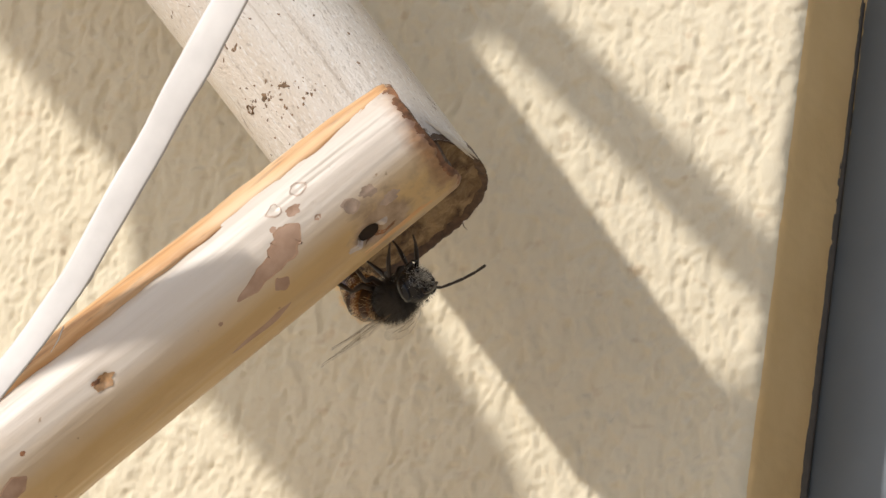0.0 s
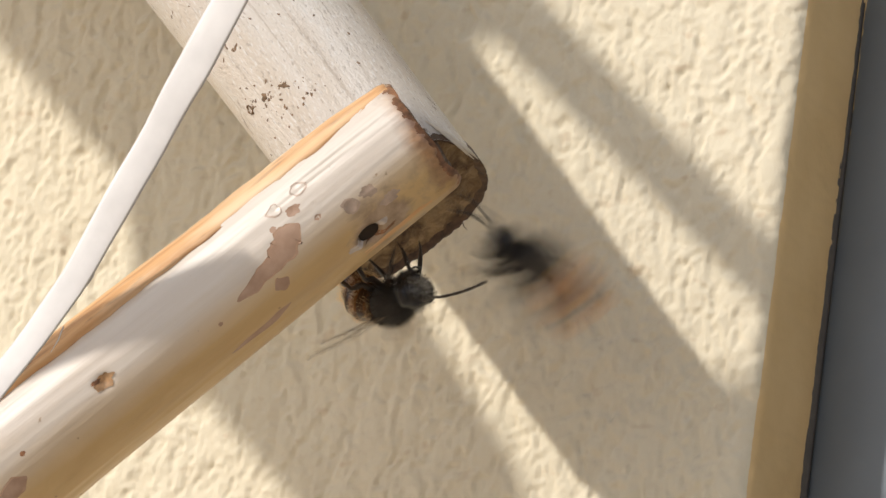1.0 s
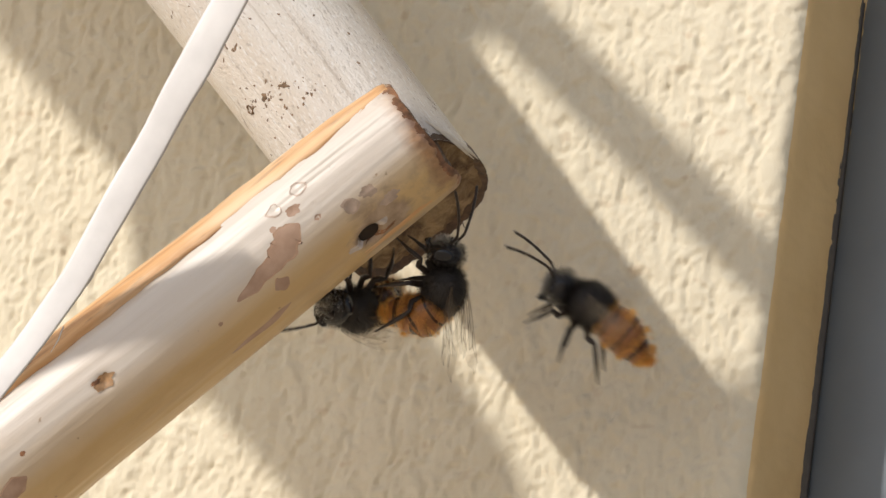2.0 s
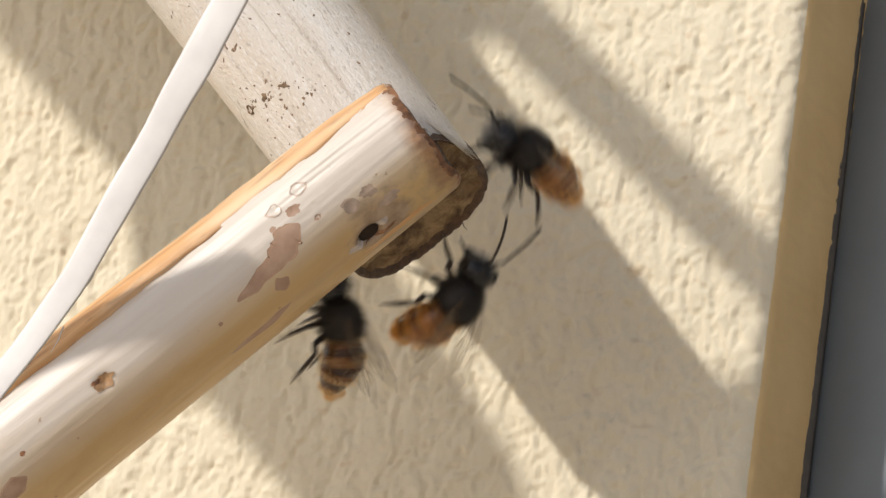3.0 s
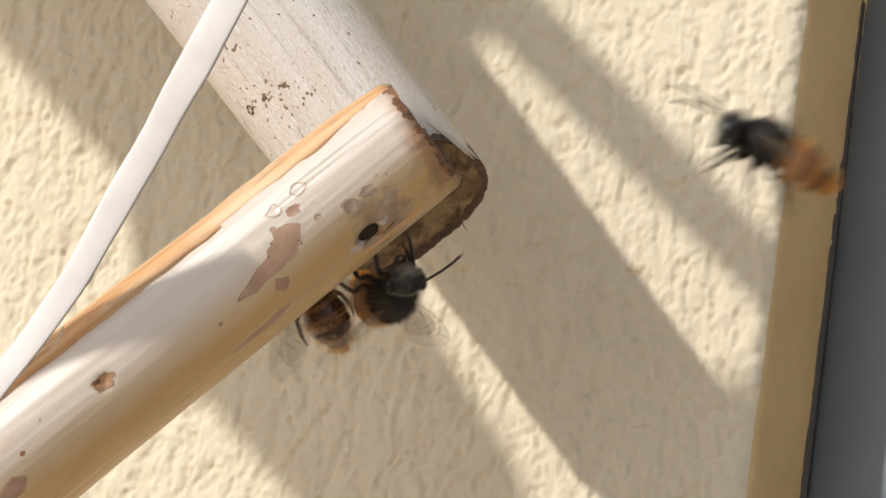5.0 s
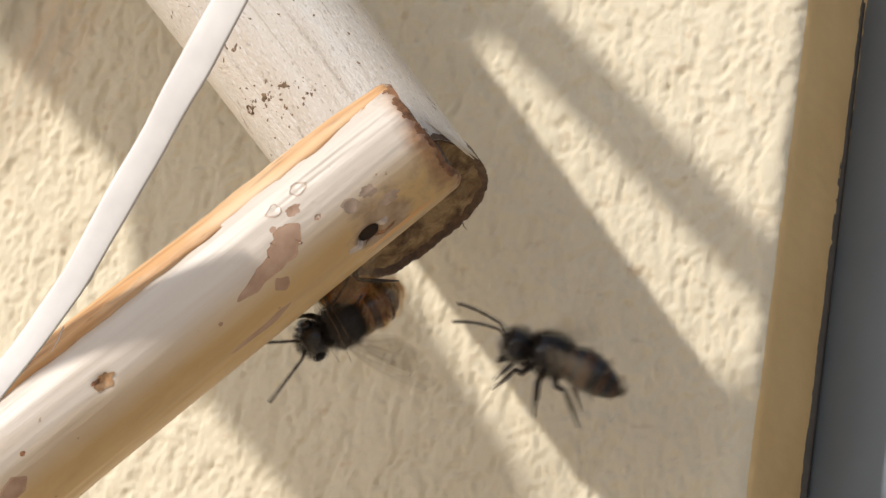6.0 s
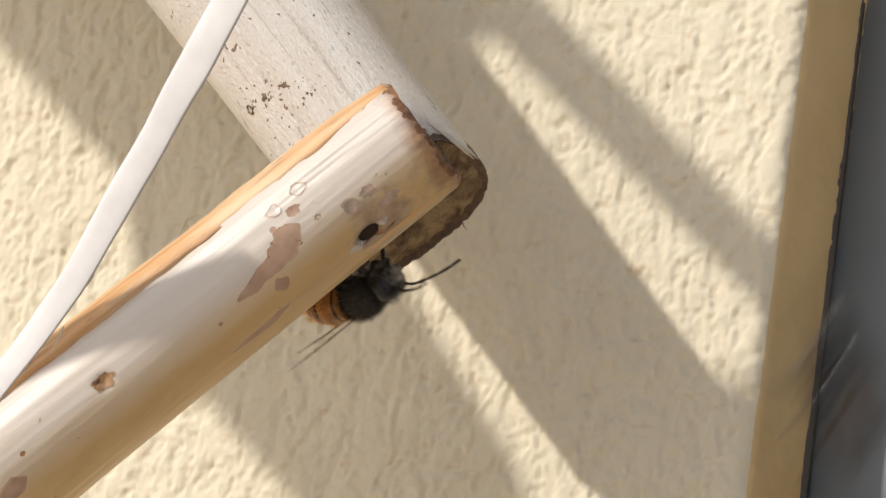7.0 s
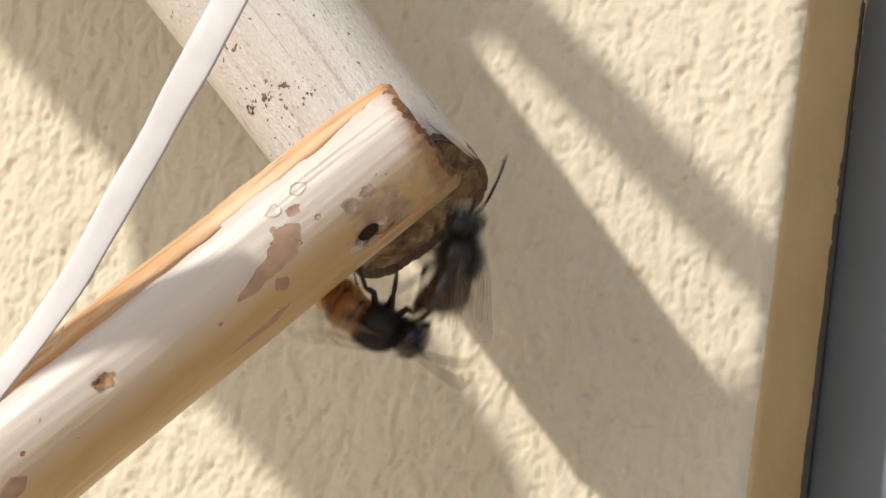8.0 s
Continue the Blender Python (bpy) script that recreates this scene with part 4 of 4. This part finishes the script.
def motions():
    walk(RESIDENT["root"], [
        (0.0, bee_pose(9.65, -23.85, -11.07, 30, 46, 172)),
        (0.5, bee_pose(9.65, -23.85, -11.07, 30, 46, 172)),
        (0.9, bee_pose(9.56, -23.86, -11.22, 26, 46, 172)),
        (1.0, bee_pose(9.48, -23.86, -11.36, 22, 46, 172)),
        (1.033, bee_pose(9.31, -23.89, -11.61, 45, 60, 140)),
        (1.067, bee_pose(8.89, -24.11, -11.66, 90, 80, 90)),
        (1.1, bee_pose(8.07, -24.56, -11.76, 130, 65, 50)),
        (1.2, bee_pose(6.92, -25.18, -11.91, 185, 45, 10)),
        (1.3, bee_pose(6.74, -25.18, -12.29, 196, 50, 10)),
        (1.7, bee_pose(6.74, -25.18, -12.29, 196, 50, 10)),
        (2.3, bee_pose(7.74, -25.30, -12.34, 140, 50, 60)),
        (2.8, bee_pose(9.20, -25.73, -10.39, 84, 10, 150)),
        (2.9, bee_pose(7.87, -26.25, -11.23, 70, 10, 160)),
        (3.0, bee_pose(5.73, -25.44, -13.41, 102, 10, 160)),
        (3.1, bee_pose(2.49, -25.99, -13.01, 110, 10, 160)),
        (3.3, bee_pose(0.90, -27.64, -10.48, 115, 0, 150)),
        (3.5, bee_pose(-0.52, -29.12, -8.20, 118, -40, 172)),
        (3.6, bee_pose(3.85, -26.63, -8.07, 112, 0, 80)),
        (3.7, bee_pose(4.74, -25.98, -8.55, 112, 0, 80)),
        (4.1, bee_pose(4.74, -25.98, -8.55, 112, 0, 80)),
        (4.4, bee_pose(2.15, -27.09, -9.87, 108, 0, 90)),
        (4.7, bee_pose(2.14, -26.97, -10.33, 108, 0, 90)),
        (5.2, bee_pose(3.36, -26.04, -11.09, 140, 0, 100)),
        (5.6, bee_pose(4.56, -24.87, -12.76, 180, 10, 100)),
        (5.8, bee_pose(5.25, -24.87, -13.84, 198, 10, 100)),
        (5.9, bee_pose(4.40, -25.10, -14.77, 190, 10, 80)),
        (6.0, bee_pose(5.59, -24.81, -13.39, 207, 10, 75)),
        (6.1, bee_pose(5.51, -24.85, -13.40, 205, 5, 80)),
        (6.2, bee_pose(3.32, -25.55, -12.91, 180, 0, 100)),
        (6.4, bee_pose(-3.89, -28.52, -12.09, 205, 0, 100)),
        (6.6, bee_pose(-6.83, -29.71, -13.82, 218, 0, 100)),
        (8.0, bee_pose(-6.83, -29.71, -13.82, 218, 0, 100)),
    ])
    key_abdomen(RESIDENT, [(0.0, 30, 30), (1.0, 30, 30), (1.3, 20, 20), (2.8, 10, 20), (3.3, 15, 25), (8.0, 15, 25)])
    key_wings(RESIDENT, [], ((0.0, 62), (1.0, 58), (1.3, 80), (3.5, 75), (4.5, 62), (5.8, 34), (6.2, 40), (8.0, 70)))
    walk(VISITOR["root"], [
        (0.0, bee_pose(59.57, 2.79, -8.45, 120, 0, 170)),
        (0.2, bee_pose(34.13, -1.88, -43.24, 110, 0, 170)),
        (0.3, bee_pose(17.20, -14.96, -31.78, 110, 0, 170)),
        (0.4, bee_pose(21.04, -19.38, -8.70, 110, 0, 170)),
        (0.5, bee_pose(30.67, -21.95, 19.53, 100, 0, 170)),
        (0.6, bee_pose(26.45, -20.09, 4.63, 135, 0, 170)),
        (0.7, bee_pose(26.46, -17.29, -5.09, 165, 0, 160)),
        (0.8, bee_pose(23.88, -17.39, -9.93, 158, 10, 165)),
        (0.9, bee_pose(26.97, -18.19, -0.96, 172, 0, 165)),
        (1.0, bee_pose(20.47, -20.15, -7.19, 150, 0, 165)),
        (1.033, bee_pose(18.33, -22.18, -9.39, 110, 0, 160)),
        (1.067, bee_pose(15.39, -22.99, -12.46, 75, 0, 150)),
        (1.1, bee_pose(13.82, -24.31, -13.50, 62, 10, 150)),
        (1.2, bee_pose(14.25, -24.27, -12.77, 66, 10, 150)),
        (1.3, bee_pose(15.25, -24.38, -10.40, 78, 10, 165)),
        (1.4, bee_pose(15.41, -24.32, -10.29, 80, 5, 168)),
        (1.5, bee_pose(15.41, -24.32, -10.29, 80, 5, 168)),
        (1.6, bee_pose(14.62, -24.65, -10.70, 84, 5, 165)),
        (1.7, bee_pose(14.63, -24.65, -10.70, 84, 5, 165)),
        (2.2, bee_pose(14.72, -24.79, -10.01, 80, 10, 160)),
        (2.8, bee_pose(15.69, -25.70, -7.37, 62, 10, 145)),
        (2.9, bee_pose(17.67, -23.86, -9.83, 100, 10, 150)),
        (2.983, bee_pose(16.30, -23.73, -10.54, 60, 10, 150)),
        (3.017, bee_pose(15.54, -23.81, -11.80, 55, 10, 150)),
        (3.1, bee_pose(15.42, -25.08, -10.10, 60, 10, 150)),
        (3.2, bee_pose(13.09, -25.78, -9.85, 66, 10, 160)),
        (3.3, bee_pose(12.53, -25.55, -9.30, 66, 10, 170)),
        (3.4, bee_pose(11.25, -24.58, -10.27, 58, 12, 180)),
        (3.5, bee_pose(11.25, -24.58, -10.27, 58, 12, 180)),
        (3.6, bee_pose(12.55, -25.80, -8.39, 66, 10, 180)),
        (3.7, bee_pose(12.55, -25.80, -8.39, 66, 10, 180)),
        (3.8, bee_pose(11.85, -24.95, -7.80, 70, 10, 180)),
        (4.0, bee_pose(11.86, -25.16, -7.03, 72, 10, 180)),
        (4.1, bee_pose(11.86, -25.16, -7.03, 72, 10, 180)),
        (4.2, bee_pose(13.24, -25.32, -8.67, 66, 10, 180)),
        (4.3, bee_pose(13.35, -25.16, -9.01, 66, 10, 180)),
        (4.4, bee_pose(12.38, -25.34, -10.35, 60, 12, 180)),
        (4.5, bee_pose(12.25, -25.36, -10.50, 58, 18, 182)),
        (4.6, bee_pose(12.16, -25.36, -10.69, 56, 20, 185)),
        (4.7, bee_pose(12.08, -25.40, -10.70, 55, 25, 185)),
        (5.0, bee_pose(10.12, -24.93, -11.32, 55, 55, 140)),
        (5.25, bee_pose(7.67, -24.97, -11.13, 90, 80, 90)),
        (5.5, bee_pose(5.33, -25.77, -10.57, 120, 55, 45)),
        (5.8, bee_pose(3.60, -26.28, -9.78, 128, 8, 10)),
        (5.9, bee_pose(3.74, -26.41, -9.04, 125, 5, 10)),
        (6.0, bee_pose(3.73, -26.29, -9.49, 125, 5, 10)),
        (6.3, bee_pose(3.65, -26.34, -9.51, 125, 0, 10)),
        (6.4, bee_pose(3.40, -26.40, -9.81, 125, 0, 10)),
        (6.5, bee_pose(3.22, -26.44, -10.01, 128, 0, 10)),
        (6.6, bee_pose(4.21, -25.79, -10.30, 125, 25, 30)),
        (6.7, bee_pose(4.69, -25.33, -10.92, 120, 55, 60)),
        (6.8, bee_pose(5.73, -25.45, -10.88, 70, 65, 120)),
        (6.9, bee_pose(6.65, -25.57, -11.12, 40, 45, 160)),
        (7.0, bee_pose(7.26, -25.19, -11.18, 25, 35, 185)),
        (7.1, bee_pose(7.47, -25.14, -10.93, 22, 25, 190)),
        (7.2, bee_pose(8.93, -24.55, -10.07, 20, 20, 190)),
        (7.3, bee_pose(10.05, -24.54, -10.33, 12, 10, 185)),
        (7.4, bee_pose(10.96, -24.68, -10.49, 2, 0, 180)),
        (7.5, bee_pose(13.07, -24.93, -10.35, 20, 0, 145)),
        (7.6, bee_pose(8.86, -25.27, -12.69, -8, 0, 160)),
        (7.7, bee_pose(9.47, -24.93, -12.62, -8, 0, 160)),
        (7.8, bee_pose(9.05, -25.03, -13.12, -10, 0, 160)),
        (7.9, bee_pose(8.30, -25.30, -13.66, -38, 5, 160)),
        (8.0, bee_pose(8.95, -24.91, -13.72, -22, 5, 160)),
    ])
    key_abdomen(VISITOR, [(0.0, 8, 6), (1.0, 10, 8), (1.1, 35, 25), (1.4, 50, 36), (1.7, 54, 38), (2.2, 45, 30), (2.8, 20, 10), (3.0, 24, 20), (3.3, 34, 36), (3.5, 30, 52),
                          (4.7, 30, 46), (5.8, 24, 30), (6.4, 20, 50), (6.6, 22, 48), (6.9, 16, 20), (7.3, 10, 14), (7.5, 4, 6), (7.7, 10, 10), (8.0, 14, 18)])
    key_wings(VISITOR, [(0.0, 1.2)], ((0.0, 80), (1.3, 72), (2.8, 75), (3.2, 60), (3.7, 50), (4.7, 46), (5.8, 75), (6.5, 70), (7.0, 52), (7.3, 60), (8.0, 76)))
    walk(FLYER["root"], [
        (0.0, bee_pose(71.57, 13.20, -20.53, 150, 0, 165)),
        (1.3, bee_pose(59.24, 6.52, -22.06, 150, 0, 165)),
        (1.4, bee_pose(51.04, 1.82, -22.17, 150, 0, 165)),
        (1.483, bee_pose(40.87, -4.93, -19.13, 150, 0, 165)),
        (1.517, bee_pose(27.12, -15.04, -11.56, 150, 0, 165)),
        (1.6, bee_pose(25.01, -16.45, -10.92, 165, 10, 150)),
        (1.7, bee_pose(21.86, -18.87, -8.82, 140, 0, 165)),
        (2.2, bee_pose(25.91, -15.96, -10.81, 150, 0, 165)),
        (2.8, bee_pose(20.44, -19.84, -8.32, 150, 0, 165)),
        (2.9, bee_pose(23.23, -19.76, -3.00, 150, 0, 165)),
        (2.983, bee_pose(20.78, -22.18, 0.49, 148, 30, 165)),
        (3.017, bee_pose(20.17, -23.08, 2.41, 148, 30, 165)),
        (3.1, bee_pose(20.71, -22.82, 2.56, 145, 10, 165)),
        (3.2, bee_pose(19.86, -23.04, 1.64, 145, 0, 165)),
        (3.3, bee_pose(23.39, -19.15, -4.79, 135, 0, 165)),
        (3.4, bee_pose(26.80, -16.26, -7.99, 150, 0, 165)),
        (3.5, bee_pose(25.58, -15.15, -14.28, 147, 5, 160)),
        (3.6, bee_pose(22.58, -17.31, -12.80, 145, 5, 160)),
        (3.7, bee_pose(19.27, -20.76, -12.43, 146, 5, 160)),
        (3.8, bee_pose(15.90, -23.57, -11.89, 112, 10, 150)),
        (3.9, bee_pose(16.25, -23.16, -12.61, 88, 15, 130)),
        (4.0, bee_pose(16.22, -22.84, -13.79, 80, 10, 130)),
        (4.1, bee_pose(16.47, -22.69, -13.85, 110, 10, 130)),
        (4.2, bee_pose(27.92, -16.59, -9.55, 145, 0, 160)),
        (4.3, bee_pose(27.53, -17.00, -8.93, 115, 0, 160)),
        (4.4, bee_pose(17.59, -21.81, -14.61, 115, 0, 160)),
        (4.45, bee_pose(17.30, -22.42, -13.07, 108, -30, 160)),
        (4.5, bee_pose(17.64, -22.43, -12.35, 104, -35, 160)),
        (4.6, bee_pose(24.01, -20.91, -2.37, 150, 0, 165)),
        (4.7, bee_pose(26.97, -20.29, 1.37, 152, 5, 165)),
        (5.2, bee_pose(43.69, -12.32, 12.19, 160, 0, 165)),
        (5.4, bee_pose(44.24, -18.53, 34.86, 160, 0, 165)),
        (5.6, bee_pose(-9.25, -46.85, 25.98, 140, 0, 165)),
        (5.783, bee_pose(-20.57, -50.38, 15.54, 125, 0, 165)),
        (5.817, bee_pose(-8.45, -36.53, -8.28, 125, 0, 165)),
        (5.95, bee_pose(-28.80, -45.08, -19.39, 160, 0, 165)),
        (6.08, bee_pose(-5.08, -45.25, 28.75, 160, 0, 165)),
        (6.183, bee_pose(5.38, -36.98, 21.01, 125, 0, 165)),
        (6.217, bee_pose(19.90, -21.04, -5.22, 125, 0, 165)),
        (6.283, bee_pose(23.74, -15.84, -15.60, 110, 0, 165)),
        (6.317, bee_pose(26.07, -12.89, -21.19, 110, 0, 165)),
        (6.42, bee_pose(36.24, -1.39, -40.72, 160, 0, 165)),
        (7.1, bee_pose(30.02, -4.11, -43.75, 145, 0, 165)),
        (7.3, bee_pose(19.36, -15.02, -27.22, 150, 0, 165)),
        (7.4, bee_pose(30.47, -11.60, -16.80, 145, 0, 165)),
        (7.467, bee_pose(30.47, -11.60, -16.80, 145, 0, 165)),
        (7.533, bee_pose(44.62, -8.30, 0.10, 145, 0, 165)),
        (7.6, bee_pose(46.92, -9.92, 10.33, 150, 0, 165)),
        (7.8, bee_pose(60.24, -4.65, 18.75, 150, 0, 165)),
        (8.0, bee_pose(68.68, -2.68, 28.84, 150, 0, 165)),
    ])
    key_abdomen(FLYER, [(0.0, 6, 6), (3.7, 8, 10), (3.9, 8, 14), (4.1, 8, 14), (4.3, 8, 8), (8.0, 8, 8)])
    key_wings(FLYER, [(1.0, 3.8), (4.1, 6.5), (7.0, 8.0)])
    walk(DARK_FLYER["root"], [
        (0.0, bee_pose(72.24, 5.75, 6.68, 150, 0, 165)),
        (4.0, bee_pose(56.46, -10.60, 31.85, 130, 0, 165)),
        (4.2, bee_pose(39.65, -15.41, 14.85, 120, 0, 165)),
        (4.3, bee_pose(34.98, -16.19, 8.17, 168, 0, 165)),
        (4.36, bee_pose(24.91, -19.23, -1.44, 120, 0, 165)),
        (4.4, bee_pose(18.47, -21.39, -11.85, 110, 0, 165)),
        (4.5, bee_pose(14.76, -22.83, -16.76, 82, -52, 150)),
        (4.6, bee_pose(22.76, -14.54, -22.05, 120, 0, 165)),
        (4.7, bee_pose(19.25, -13.84, -31.52, 140, 0, 165)),
        (5.2, bee_pose(42.68, -1.15, -28.62, 150, 0, 165)),
        (5.6, bee_pose(51.68, -5.38, 4.13, 160, 0, 165)),
        (5.8, bee_pose(32.93, -14.96, -0.22, 162, 0, 165)),
        (5.9, bee_pose(24.32, -17.41, -8.97, 150, 0, 165)),
        (6.0, bee_pose(21.48, -17.48, -14.43, 163, 0, 165)),
        (6.1, bee_pose(19.28, -18.91, -13.89, 130, 0, 165)),
        (6.2, bee_pose(16.15, -17.73, -24.22, 120, 0, 165)),
        (6.3, bee_pose(19.20, -13.22, -33.79, 120, 0, 165)),
        (6.6, bee_pose(42.57, 0.09, -33.16, 130, 0, 165)),
        (6.9, bee_pose(53.07, 3.17, -22.82, 120, 0, 165)),
        (6.983, bee_pose(40.04, -5.31, -19.46, 120, 0, 165)),
        (7.017, bee_pose(46.12, -5.80, -5.60, 120, 0, 165)),
        (7.1, bee_pose(42.46, -13.05, 12.26, 130, 0, 165)),
        (7.2, bee_pose(33.64, -20.49, 20.44, 150, 0, 165)),
        (7.3, bee_pose(23.97, -18.38, -6.30, 155, 0, 165)),
        (7.4, bee_pose(24.08, -19.20, -8.23, 148, 0, 165)),
        (7.5, bee_pose(21.94, -20.59, -10.11, 128, 0, 160)),
        (7.6, bee_pose(17.63, -23.43, -11.40, 105, 5, 150)),
        (7.7, bee_pose(17.48, -24.09, -9.40, 105, 5, 150)),
        (7.8, bee_pose(17.66, -24.91, -8.66, 95, 5, 150)),
        (7.9, bee_pose(16.45, -25.85, -10.33, 86, 5, 150)),
        (8.0, bee_pose(16.83, -26.22, -8.27, 80, 10, 150)),
    ])
    key_abdomen(DARK_FLYER, [(0.0, 8, 6), (7.4, 8, 6), (7.6, 20, 14), (7.8, 14, 24), (8.0, 14, 38)])
    key_wings(DARK_FLYER, [(3.8, 7.6)])


motions()
